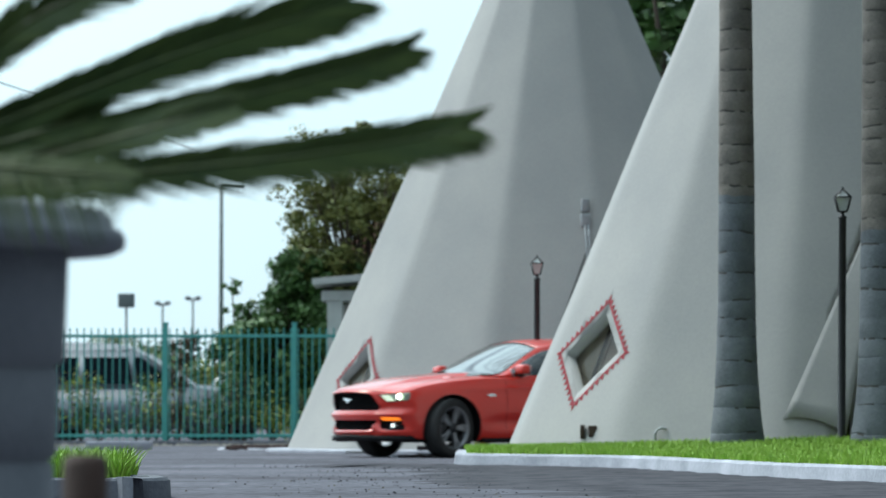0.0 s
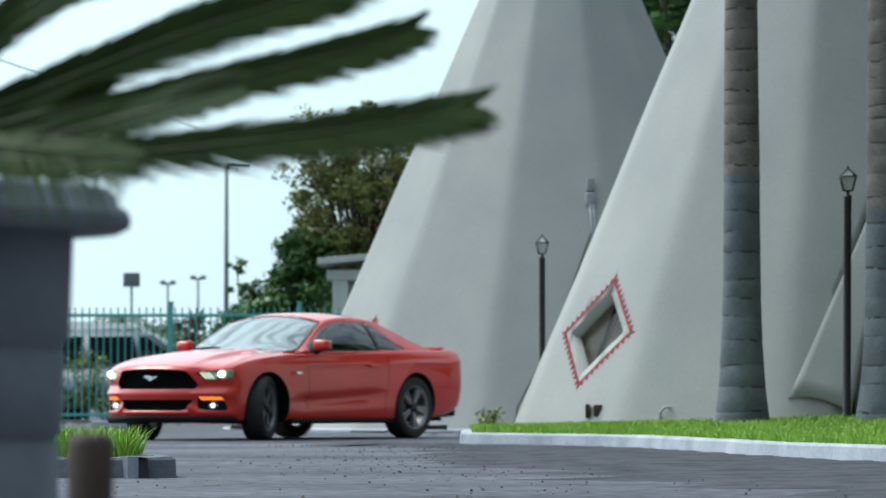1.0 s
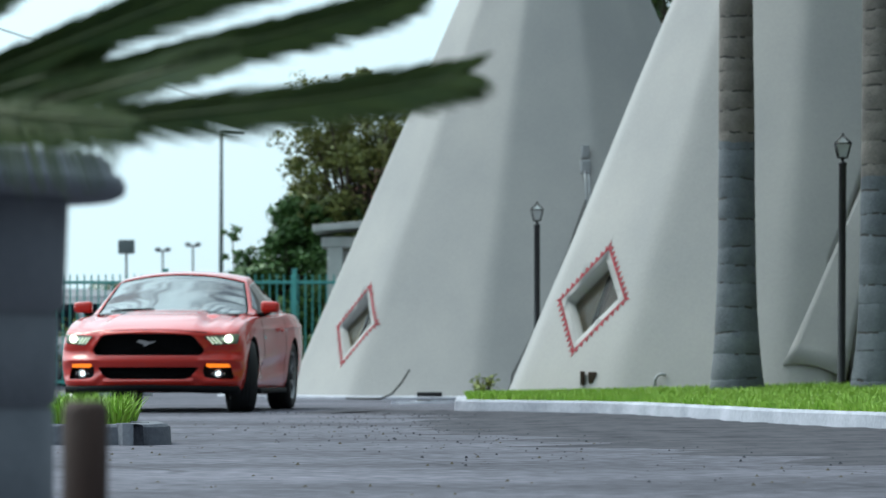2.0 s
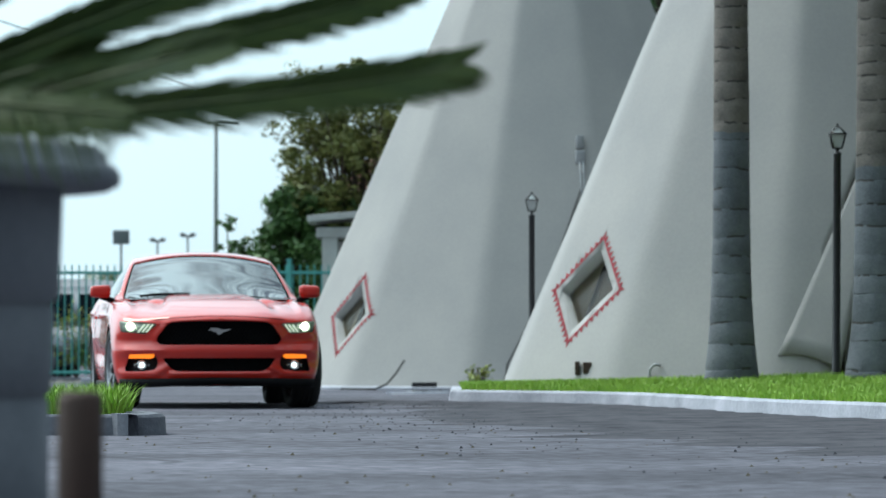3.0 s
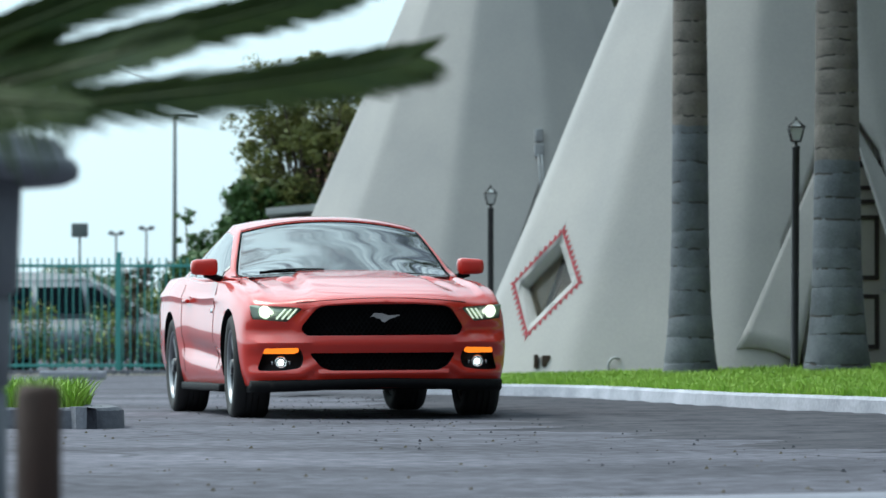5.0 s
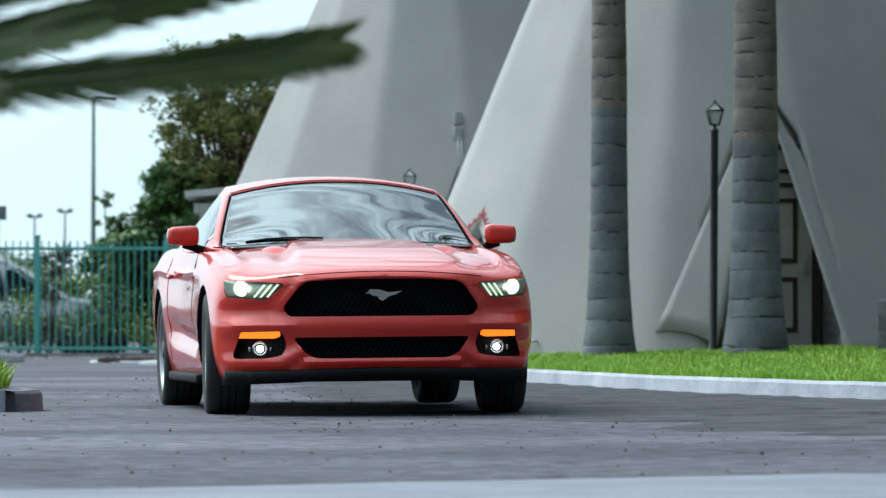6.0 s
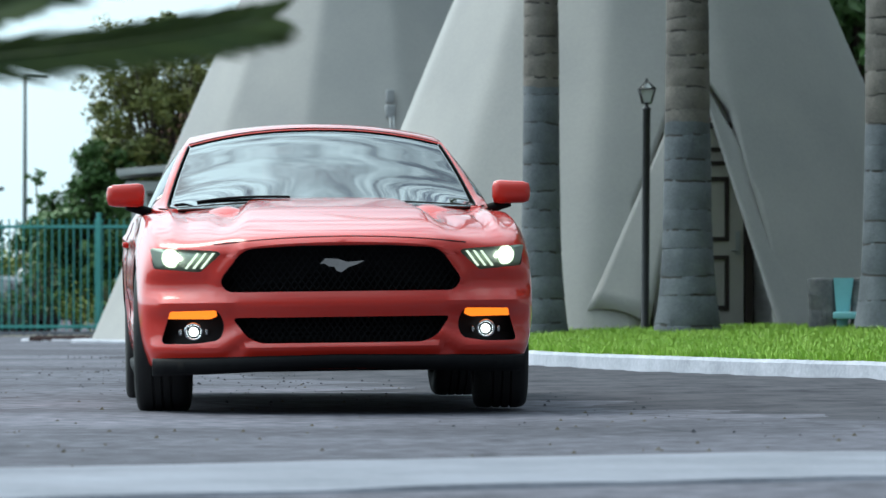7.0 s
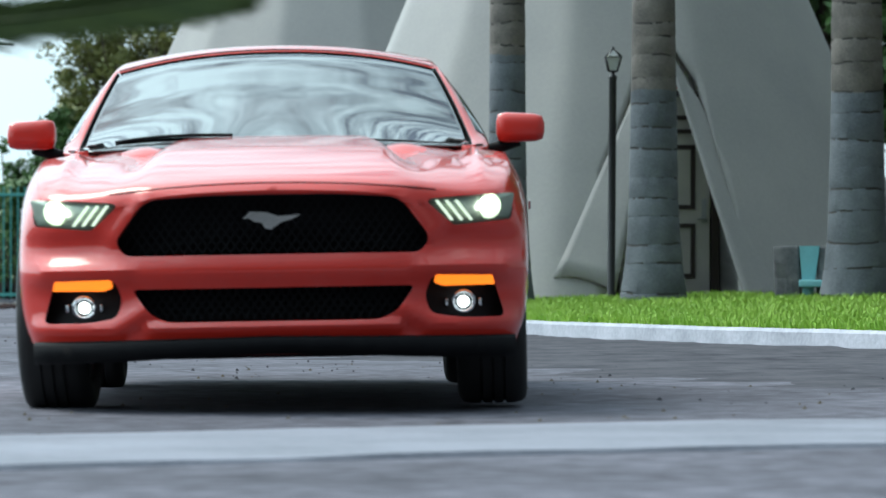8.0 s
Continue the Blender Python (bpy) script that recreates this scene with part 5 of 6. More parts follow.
def car_body(root):
    ds = [0, 0.012, 0.03, 0.06, 0.10, 0.15, 0.2] + [0.27 + 0.075 * i for i in range(58)] + [4.60, 4.64, 4.68, 4.71, 4.735, 4.752, 4.76]
    bm = bmesh.new()
    rings = []
    for d in ds:
        half = section(d)
        fade = max(0.0, 1 - d / 0.25) ** 1.5
        ring = [bm.verts.new((-w, NOSE + d + bow(w, d) + fade * relief(w, z), z)) for w, z in half]
        ring += [bm.verts.new((w, NOSE + d + bow(w, d) + fade * relief(w, z), z)) for w, z in half[-2:0:-1]]
        rings.append(ring)
    n = len(rings[0])
    for a, b in zip(rings, rings[1:]):
        for k in range(n):
            bm.faces.new((a[k], a[(k + 1) % n], b[(k + 1) % n], b[k]))
    # nose and tail faces, curved in plan
    half, across = len(section(0)), 56
    for ring, d, flip in ((rings[0], ds[0], 1), (rings[-1], ds[-1], -1)):
        rows = []
        for k in range(half):
            l, r = ring[k], ring[(n - k) % n]
            if l is r:
                rows.append([l] * (across + 1))
                continue
            row = [l]
            for q in range(1, across):
                x = l.co.x + (r.co.x - l.co.x) * q / across
                row.append(bm.verts.new((x, NOSE + d + bow(abs(x), d) + (relief(x, l.co.z) if d == 0 else 0.0), l.co.z)))
            rows.append(row + [r])
        for a, b in zip(rows, rows[1:]):
            for q in range(across):
                quad = list(dict.fromkeys([a[q], b[q], b[q + 1], a[q + 1]]))
                if len(quad) > 2:
                    bm.faces.new(quad[::flip])
    body = part("body", bm, [RED, CAR_BLACK, DARK_TRIM], root, "glossy red painted bodywork")
    for sx in (-1, 1):
        for y, r, inner in ((AXLE, 0.385, 0.60), (0.0, 0.39, 0.62)):
            bm = bmesh.new()
            got = bmesh.ops.create_cone(bm, cap_ends=True, segments=48, radius1=r, radius2=r, depth=0.5)
            bmesh.ops.transform(bm, matrix=pose(sx * (inner + 0.25), y, 0.345, 0, 90, 0), verts=bm.verts)
            cut(body, bm, CAR_BLACK)
    for outline, depth in OPENINGS:
        bm = bmesh.new()
        opening(bm, outline, depth)
        cut(body, bm, CAR_BLACK)
    bm = bmesh.new()
    box(bm, (0, -0.875, 0.90), (1.56, 2.45, 0.9))
    cut(body, bm, DARK_TRIM)
    body.data.set_sharp_from_angle(angle=radians(32))
    return body


def opening(bm, outline, depth, front=-4.2):
    a = [bm.verts.new((x, front, z)) for x, z in outline]
    b = [bm.verts.new((x, face_y(x, z) + depth, z)) for x, z in outline]
    n = len(a)
    cx, cz = sum(x for x, z in outline) / n, sum(z for x, z in outline) / n
    ca, cb = bm.verts.new((cx, front, cz)), bm.verts.new((cx, face_y(cx, cz) + depth, cz))
    for k in range(n):
        j = (k + 1) % n
        bm.faces.new((a[k], b[k], b[j], a[j]))
        bm.faces.new((a[k], a[j], ca))
        bm.faces.new((b[j], b[k], cb))


def mirrored(outline):
    return [(-x, z) for x, z in outline][::-1]


GRILLE = rounded([(-0.540, 0.595), (-0.435, 0.735), (-0.2, 0.748), (0.2, 0.748), (0.435, 0.735), (0.540, 0.595), (0.505, 0.545), (-0.505, 0.545)], 0.05)
INTAKE = rounded([(-0.485, 0.432), (0.485, 0.432), (0.42, 0.345), (0.36, 0.318), (-0.36, 0.318), (-0.42, 0.345)], 0.025)
HEADLAMP = rounded([(-0.845, 0.748), (-0.545, 0.728), (-0.53, 0.716), (-0.622, 0.636), (-0.825, 0.655)], 0.012)
FOG_POCKET = rounded([(-0.755, 0.462), (-0.545, 0.468), (-0.515, 0.40), (-0.535, 0.335), (-0.645, 0.318), (-0.80, 0.318)], 0.03)
OPENINGS = [(GRILLE, 0.10), (INTAKE, 0.10), (HEADLAMP, 0.035), (mirrored(HEADLAMP), 0.035), (FOG_POCKET, 0.07), (mirrored(FOG_POCKET), 0.07)]


def sheet(bm, outline, lift, thick):
    """A plate following the curve of the nose, lift metres behind the face (negative: proud of it)."""
    n = len(outline)
    a = [bm.verts.new((x, face_y(x, z) + lift, z)) for x, z in outline]
    b = [bm.verts.new((x, face_y(x, z) + lift + thick, z)) for x, z in outline]
    cx, cz = sum(x for x, z in outline) / n, sum(z for x, z in outline) / n
    ca, cb = bm.verts.new((cx, face_y(cx, cz) + lift, cz)), bm.verts.new((cx, face_y(cx, cz) + lift + thick, cz))
    for k in range(n):
        j = (k + 1) % n
        bm.faces.new((a[k], b[k], b[j], a[j]))
        bm.faces.new((a[k], a[j], ca))
        bm.faces.new((b[j], b[k], cb))


def mesh_bars(bm, half, z0, z1, y, pitch):
    """Crossed bars of a grille insert."""
    k = -half
    while k < half:
        for s in (-1, 1):
            h = z1 - z0
            p, q = Vector((k, y, z0 if s > 0 else z1)), Vector((k + h * 0.7, y, z1 if s > 0 else z0))
            yp, yq = y + bow(abs(p.x), 0), y + bow(abs(q.x), 0)
            tube(bm, [(p.x, yp, p.z), (q.x, yq, q.z)], 0.004, 4)
        k += pitch


def car_front(root):
    bm = bmesh.new()
    mesh_bars(bm, 0.56, 0.55, 0.735, NOSE + 0.085, 0.032)
    part("grille", bm, CAR_BLACK, root, "black mesh upper grille", smooth=False)
    bm = bmesh.new()
    mesh_bars(bm, 0.46, 0.325, 0.428, NOSE + 0.085, 0.030)
    part("lower_grille", bm, CAR_BLACK, root, "black mesh lower grille", smooth=False)
    # plain bright badge, a long leaping form
    bm = bmesh.new()
    badge = [(-0.10, 0.665), (-0.075, 0.690), (-0.02, 0.688), (0.02, 0.674), (0.06, 0.676), (0.10, 0.680), (0.065, 0.662), (0.03, 0.652), (-0.005, 0.628), (-0.025, 0.634), (-0.035, 0.652), (-0.06, 0.655), (-0.08, 0.668)]
    vs = prism(bm, badge, 0.016, Matrix.Translation((0, NOSE - 0.002, 0)))
    part("badge", bm, CHROME, root, "bright metal badge on the grille", smooth=False)
    bm = bmesh.new()
    tube(bm, [(-0.095, NOSE + 0.022, 0.662), (0.09, NOSE + 0.022, 0.670)], 0.004, 5)
    part("badge_bar", bm, CAR_BLACK, root)
    # bonnet shut line over the grille
    bm = bmesh.new()
    pts = []
    for k in range(31):
        x = -0.56 + 1.12 * k / 30
        hit = BODY.ray_cast(Vector((x, -5, 0.787 - 0.030 * (x / 0.56) ** 2)), Vector((0, 1, 0)))
        if hit[0]:
            pts.append(hit[1] + Vector((0, 0, 0.0005)))
    tube(bm, pts, 0.0028, 5)
    part("bonnet_gap", bm, CAR_BLACK, root)
    # splitter and chin
    bm = bmesh.new()
    lip = []
    for k in range(33):
        w = -0.835 + 1.67 * k / 32
        lip.append((w, NOSE + bow(abs(w), 0) + 0.004, 0.268 - 0.016 * abs(w)))
    rows = []
    for x, y, z in lip:
        drop = 0.175 + 0.03 * math.exp(-(x / 0.5) ** 2)
        rows.append([bm.verts.new(p) for p in ((x, y + 0.03, z), (x, y, z - 0.012), (x, y + 0.01, drop + 0.02), (x, y + 0.05, drop), (x, y + 0.40, drop), (x, y + 0.40, z))])
    for a, b in zip(rows, rows[1:]):
        for k in range(6):
            bm.faces.new((a[k], a[(k + 1) % 6], b[(k + 1) % 6], b[k]))
    bm.faces.new(rows[0][::-1])
    bm.faces.new(rows[-1])
    part("splitter", bm, CAR_BLACK, root, "black front splitter")
    for s, name in ((1, "headlight"), (-1, "headlight")):
        head = HEADLAMP if s == 1 else mirrored(HEADLAMP)
        bm = bmesh.new()
        sheet(bm, [(x * 0.995, z) for x, z in head], 0.030, 0.006)
        hl = part(name, bm, LAMP_HOUSE, root, "lit headlight with three slanted running lights")
        bm = bmesh.new()
        ball(bm, (-s * 0.745, face_y(0.745, 0.70) + 0.008, 0.702), 0.030, (1, 0.6, 1))
        part("projector", bm, LAMP_WHITE, hl, "glowing projector lamp")
        # bowl round the projector, made to glow in place of bloom
        bm = bmesh.new()
        got = bmesh.ops.create_cone(bm, cap_ends=False, segments=28, radius1=0.044, radius2=0.030, depth=0.022)
        bmesh.ops.transform(bm, matrix=pose(-s * 0.745, face_y(0.745, 0.70) + 0.020, 0.702, 90, 0, 0), verts=bm.verts)
        bmesh.ops.solidify(bm, geom=bm.faces[:], thickness=0.003)
        part("halo_ring", bm, LAMP_HALO, hl, "glowing bowl imitating the halo round the lamp")
        for k in range(3):
            x = 0.568 + 0.034 * k
            bm = bmesh.new()
            bar = [(-x + 0.000, 0.721), (-x + 0.011, 0.720), (-x - 0.043, 0.652), (-x - 0.054, 0.653)]
            bar = bar if s == 1 else mirrored(bar)
            sheet(bm, bar, -0.002, 0.012)
            part("running_light", bm, LAMP_BAR, hl, "pale green-white light bar", smooth=False)
        fp = FOG_POCKET if s == 1 else mirrored(FOG_POCKET)
        bm = bmesh.new()
        amber = rounded([(-0.755, 0.463), (-0.555, 0.466), (-0.55, 0.44), (-0.58, 0.428), (-0.765, 0.430)], 0.008)
        sheet(bm, amber if s == 1 else mirrored(amber), -0.001, 0.035)
        part("turn_signal", bm, LAMP_AMBER, root, "lit amber turn signal", smooth=False)
        bm = bmesh.new()
        ball(bm, (-s * 0.652, face_y(0.652, 0.368) + 0.030, 0.372), 0.021, (1, 0.6, 1))
        fog = part("fog_light", bm, LAMP_FOG, root, "lit round fog lamp")
        bm = bmesh.new()
        pts = [(-s * 0.652 + 0.036 * math.cos(a), face_y(0.652, 0.368) + 0.022, 0.372 + 0.036 * math.sin(a)) for a in [2 * math.pi * k / 24 for k in range(25)]]
        tube(bm, pts, 0.0065, 6, caps=False)
        part("bezel", bm, CHROME, fog, "bright ring round the fog lamp")
        for side in (-1, 1):
            bm = bmesh.new()
            box(bm, (-s * 0.652 + side * 0.058, face_y(0.652, 0.368) + 0.03, 0.370), (0.010, 0.012, 0.026), bevel=0.003)
            part("lamp_bracket", bm, CHROME, fog)


RAIL = [(-2.26, 0.72, 0.945), (-2.02, 0.762, 0.958), (-1.7, 0.706, 1.122), (-1.33, 0.628, 1.296), (-0.9, 0.60, 1.338), (-0.45, 0.57, 1.312), (-0.05, 0.585, 1.215), (0.3, 0.61, 1.105), (0.66, 0.65, 0.985)]
BELT = [(-2.26, 0.74, 0.925), (-2.02, 0.79, 0.935), (-1.7, 0.825, 0.938), (-1.0, 0.838, 0.945), (-0.4, 0.832, 0.962), (0.1, 0.81, 0.98), (0.66, 0.76, 0.975)]
SPINE = [(-2.26, 0.952), (-2.0, 1.083), (-1.7, 1.228), (-1.42, 1.352), (-1.34, 1.374), (-1.2, 1.389), (-0.9, 1.400), (-0.5, 1.380), (-0.1, 1.300), (0.3, 1.160), (0.66, 1.005)]


def softened(pts, reach=0.09):
    """A finely sampled curve through pts with its bends eased."""
    a, b = pts[0][0], pts[-1][0]
    ys = np.arange(a, b + 0.005, 0.01)
    zs = np.array([curve(pts, float(y)) for y in ys])
    n = int(reach / 0.01)
    lead = zs[0] + (zs[1] - zs[0]) * np.arange(-n, 0)
    tail = zs[-1] + (zs[-1] - zs[-2]) * np.arange(1, n + 1)
    kernel = np.hanning(2 * n + 3)[1:-1]
    eased = np.convolve(np.concatenate((lead, zs, tail)), kernel / kernel.sum(), "valid")
    return lambda y: float(np.interp(y, ys, eased))


RAIL_W, RAIL_Z = softened([(a, b) for a, b, c in RAIL]), softened([(a, c) for a, b, c in RAIL])
BELT_W, BELT_Z = softened([(a, b) for a, b, c in BELT]), softened([(a, c) for a, b, c in BELT])
SPINE_Z = softened(SPINE)


def cabin_point(y, v):
    """The cabin's skin: v from 0 at the belt line to 1 at the roof rail to 2 on the spine."""
    rw, rz = RAIL_W(y), RAIL_Z(y)
    bw, bz = BELT_W(y), BELT_Z(y)
    sz = SPINE_Z(y)
    if v <= 1:
        belly = 0.025 * math.sin(math.pi * v)
        return Vector((bw + (rw - bw) * v + belly, y, bz + (rz - bz) * v))
    u = v - 1
    return Vector((rw * (1 - u), y, rz + (sz - rz) * (1 - (1 - u) ** 2.2)))


def window_line(y, v):
    """Draws the top edge of the quarter window down to a point behind the door."""
    u = max(0.0, min(1.0, (y + 0.52) / 0.44))
    k = 1 - 0.86 * u * u * (3 - 2 * u)
    if v <= 0.84:
        return v * k
    if v <= 1.0:
        return 0.84 * k + (v - 0.84) / 0.16 * (1 - 0.84 * k)
    return v


def cabin_kind(y, v):
    if v > 1.035 and y < -1.40:
        return "windscreen"
    if v > 1.10 and -0.30 < y < 0.52:
        return "rear_window"
    if 0.04 < v < 0.86 and -1.86 < y < -0.62:
        return "side_window"
    if 0.06 < v < 0.84 and -0.56 < y < -0.10:
        return "quarter_window"
    if 0.04 < v < 0.90 and -0.62 <= y <= -0.56:
        return "pillar"
    return "shell"


def car_cabin(root):
    ys = [-2.26 + 0.04 * i for i in range(74)]
    vs = [0, 0.04, 0.06, 0.15, 0.3, 0.45, 0.6, 0.72, 0.80, 0.84, 0.86, 0.90, 0.96, 1.0, 1.035, 1.07, 1.10, 1.2, 1.3, 1.42, 1.55, 1.7, 1.85, 2.0]
    names = {"shell": (RED, 0.022, "red roof and pillars"), "windscreen": (CAR_GLASS, 0.006, "windscreen reflecting clouds"), "rear_window": (CAR_GLASS, 0.005, ""), "side_window": (CAR_GLASS, 0.005, ""), "quarter_window": (CAR_GLASS, 0.005, ""), "pillar": (GLOSS_BLACK, 0.02, "")}
    groups = {}
    for s in (-1, 1):
        for i in range(len(ys) - 1):
            for j in range(len(vs) - 1):
                ym, vm = (ys[i] + ys[i + 1]) / 2, (vs[j] + vs[j + 1]) / 2
                kind = cabin_kind(ym, vm)
                if kind in ("side_window", "quarter_window", "pillar"):
                    kind = (kind, s)
                else:
                    kind = (kind, 0)
                groups.setdefault(kind, []).append((s, i, j))
    for (kind, side), cells in groups.items():
        bm = bmesh.new()
        found = {}

        def vert(s, i, j):
            key = (0 if j == len(vs) - 1 else s, i, j)
            if key not in found:
                p = cabin_point(ys[i], window_line(ys[i], vs[j]))
                found[key] = bm.verts.new((s * p.x, p.y, p.z))
            return found[key]
        for s, i, j in cells:
            f = [vert(s, i, j), vert(s, i + 1, j), vert(s, i + 1, j + 1), vert(s, i, j + 1)]
            bm.faces.new(f if s < 0 else f[::-1])
        bmesh.ops.recalc_face_normals(bm, faces=bm.faces)
        up = sum((f.normal.z for f in bm.faces))
        if up < 0:
            bmesh.ops.reverse_faces(bm, faces=bm.faces)
        me = bpy.data.meshes.new(kind)
        bm.to_mesh(me)
        bm.free()
        material, thick, label = names[kind]
        me.materials.append(material)
        for p in me.polygons:
            p.use_smooth = True
        ob = tagged(new(kind, me), label)
        ob.parent = root
        so = ob.modifiers.new("thickness", "SOLIDIFY")
        so.thickness, so.offset = thick, -1
        if kind == "shell":
            me.materials.append(DARK_TRIM)
            so.material_offset = 1
        if "window" in kind or kind == "windscreen":
            ob.visible_shadow = False
    # dark rubber frame round the windscreen
    bm = bmesh.new()
    line = [cabin_point(y, 1.032) for y in ys if -2.22 < y < -1.38]
    for s in (-1, 1):
        tube(bm, [(s * p.x, p.y - 0.002, p.z + 0.001) for p in line], 0.0035, 6)
    top = [cabin_point(-1.395, 1.032 + 0.968 * k / 10) for k in range(11)]
    tube(bm, [(-p.x, p.y, p.z + 0.002) for p in top] + [(p.x, p.y, p.z + 0.001) for p in top[-2::-1]], 0.003, 6)
    part("windscreen_seal", bm, CAR_BLACK, root)
    bm = bmesh.new()
    low = [cabin_point(-2.2, 1.0 + k / 10) for k in range(11)]
    tube(bm, [(-p.x, p.y, p.z - 0.012) for p in low] + [(p.x, p.y, p.z - 0.012) for p in low[-2::-1]], 0.015, 8)
    part("cowl", bm, CAR_BLACK, root)
    for x0, x1, z1 in ((-0.60, -0.16, 0.004), (0.02, 0.45, -0.030)):
        bm = bmesh.new()
        pts = []
        for k in range(9):
            x = x0 + (x1 - x0) * k / 8
            p = cabin_point(-2.17 + 0.06 * (1 - k / 8), 2 - abs(x) / 0.72)
            pts.append((x, p.y - 0.012, p.z + z1))
        tube(bm, pts, 0.007, 6)
        part("wiper", bm, CAR_BLACK, root, "black windscreen wiper")


def car_side(root):
    for s in (-1, 1):
        # mirror
        bm = bmesh.new()
        box(bm, (s * 0.935, -1.80, 1.022), (0.185, 0.115, 0.100), bevel=0.036)
        for v in bm.verts:
            if v.co.y > -1.76:
                v.co.x = s * 0.955 + (v.co.x - s * 0.955) * 0.9
            k = (abs(v.co.x) - 0.865) / 0.2
            v.co.z += 0.012 * (1 - k) * (1 if v.co.z > 1.03 else -0.4)
        mirror = part("mirror", bm, RED, root, "red door mirror")
        bm = bmesh.new()
        box(bm, (s * 0.935, -1.738, 1.02), (0.155, 0.006, 0.09), bevel=0.002)
        part("mirror_glass", bm, CHROME, mirror)
        bm = bmesh.new()
        tube(bm, [(s * 0.80, -1.76, 0.93), (s * 0.86, -1.77, 0.955), (s * 0.93, -1.79, 0.975)], [0.03, 0.024, 0.022], 8)
        part("mirror_stalk", bm, CAR_BLACK, mirror)
        # door edges as dark shut lines, handle, sill
        for d0, d1 in ((1.62, 1.60), (3.02, 3.10)):
            bm = bmesh.new()
            pts = []
            for k in range(15):
                z = 0.30 + 0.62 * k / 14
                d = d0 + (d1 - d0) * k / 14
                half = section(d)
                w = float(np.interp(z, [p[1] for p in half[14:42]], [p[0] for p in half[14:42]]))
                pts.append((s * (w + 0.0005), NOSE + d, z))
            tube(bm, pts, 0.0022, 5)
            part("door_gap", bm, CAR_BLACK, root)
        bm = bmesh.new()
        box(bm, (s * 0.932, -0.80, 0.80), (0.03, 0.20, 0.028), bevel=0.01)
        part("door_handle", bm, RED, root)
        bm = bmesh.new()
        box(bm, (s * 0.862, -1.36, 0.20), (0.10, 1.92, 0.055), bevel=0.018)
        part("side_skirt", bm, CAR_BLACK, root, "black side skirt")
        bm = bmesh.new()
        box(bm, (s * 0.944, -2.22, 0.72), (0.006, 0.10, 0.03), bevel=0.002)
        part("fender_badge", bm, CHROME, root)
        # tail lamps: three upright bars each side
        for k in range(3):
            bm = bmesh.new()
            w = 0.46 + 0.12 * k
            box(bm, (s * w, TAIL + 0.0 - 0.16 * (w / 0.9) ** 2.5 + 0.002, 0.80), (0.075, 0.03, 0.17), bevel=0.01)
            part("tail_light", bm, LAMP_RED, root, "dark red tail light bar")
        # bonnet vent: a raised lip with a dark slot behind it
        x0, y0 = s * 0.47, -2.52
        top = BODY.ray_cast(Vector((x0, y0, 2.0)), Vector((0, 0, -1)))
        z0 = top[1].z if top[0] else 0.95
        bm = bmesh.new()
        rows = []
        for k in range(7):
            x = x0 + 0.085 * (k / 3 - 1)
            swell = 1 - abs(k / 3 - 1) ** 2
            rows.append([bm.verts.new((x, y0 + dy, z0 + dz)) for dy, dz in ((-0.10, -0.02), (-0.05, 0.006 + 0.012 * swell), (0.02, 0.012 + 0.020 * swell), (0.035, 0.006 + 0.020 * swell), (0.04, -0.03))])
        for a, b in zip(rows, rows[1:]):
            for k in range(4):
                bm.faces.new((a[k], a[k + 1], b[k + 1], b[k]))
        part("bonnet_scoop", bm, RED, root, "raised red bonnet scoop")
        bm = bmesh.new()
        box(bm, (x0, y0 + 0.065, z0 + 0.004), (0.15, 0.05, 0.012), bevel=0.003)
        part("bonnet_vent", bm, CAR_BLACK, root, "black bonnet vent")
    bm = bmesh.new()
    box(bm, (0, 1.02, 1.016), (1.16, 0.12, 0.022), bevel=0.010)
    part("boot_spoiler", bm, RED, root)
    bm = bmesh.new()
    box(bm, (0, 1.02, 0.34), (1.4, 0.22, 0.20), bevel=0.03)
    part("rear_valance", bm, CAR_BLACK, root)
    for x in (-0.56, 0.56):
        bm = bmesh.new()
        tube(bm, [(x, 0.9, 0.27), (x, 1.15, 0.27)], 0.045, 14)
        part("exhaust", bm, CHROME, root)
    bm = bmesh.new()
    box(bm, (0, -1.3, 0.215), (1.45, 4.2, 0.05))
    part("underbody", bm, CAR_BLACK, root)


def car_inside(root):
    bm = bmesh.new()
    box(bm, (0, -1.92, 0.86), (1.36, 0.36, 0.20), bevel=0.05)
    part("dashboard", bm, DARK_TRIM, root)
    bm = bmesh.new()
    pts = [(0.36 + 0.18 * math.cos(a), -1.60 + 0.07 * math.sin(a), 0.87 + 0.17 * math.sin(a)) for a in [2 * math.pi * k / 24 for k in range(25)]]
    tube(bm, pts, 0.016, 8, caps=False)
    tube(bm, [(0.36, -1.60, 0.87), (0.36, -1.8, 0.82)], 0.03, 8)
    part("steering_wheel", bm, DARK_TRIM, root)
    for x in (-0.36, 0.36):
        bm = bmesh.new()
        box(bm, (x, -1.15, 0.50), (0.50, 0.52, 0.16), bevel=0.05)
        box(bm, (x, -0.85, 0.78), (0.48, 0.14, 0.56), pose(0, 0, 0, -14, 0, 0), bevel=0.05)
        box(bm, (x, -0.76, 1.13), (0.26, 0.09, 0.17), bevel=0.03)
        part("front_seat", bm, DARK_TRIM, root, "dark front seat")
    bm = bmesh.new()
    box(bm, (0, -1.47, 1.24), (0.22, 0.03, 0.06), bevel=0.012)
    part("inner_mirror", bm, CAR_BLACK, root)


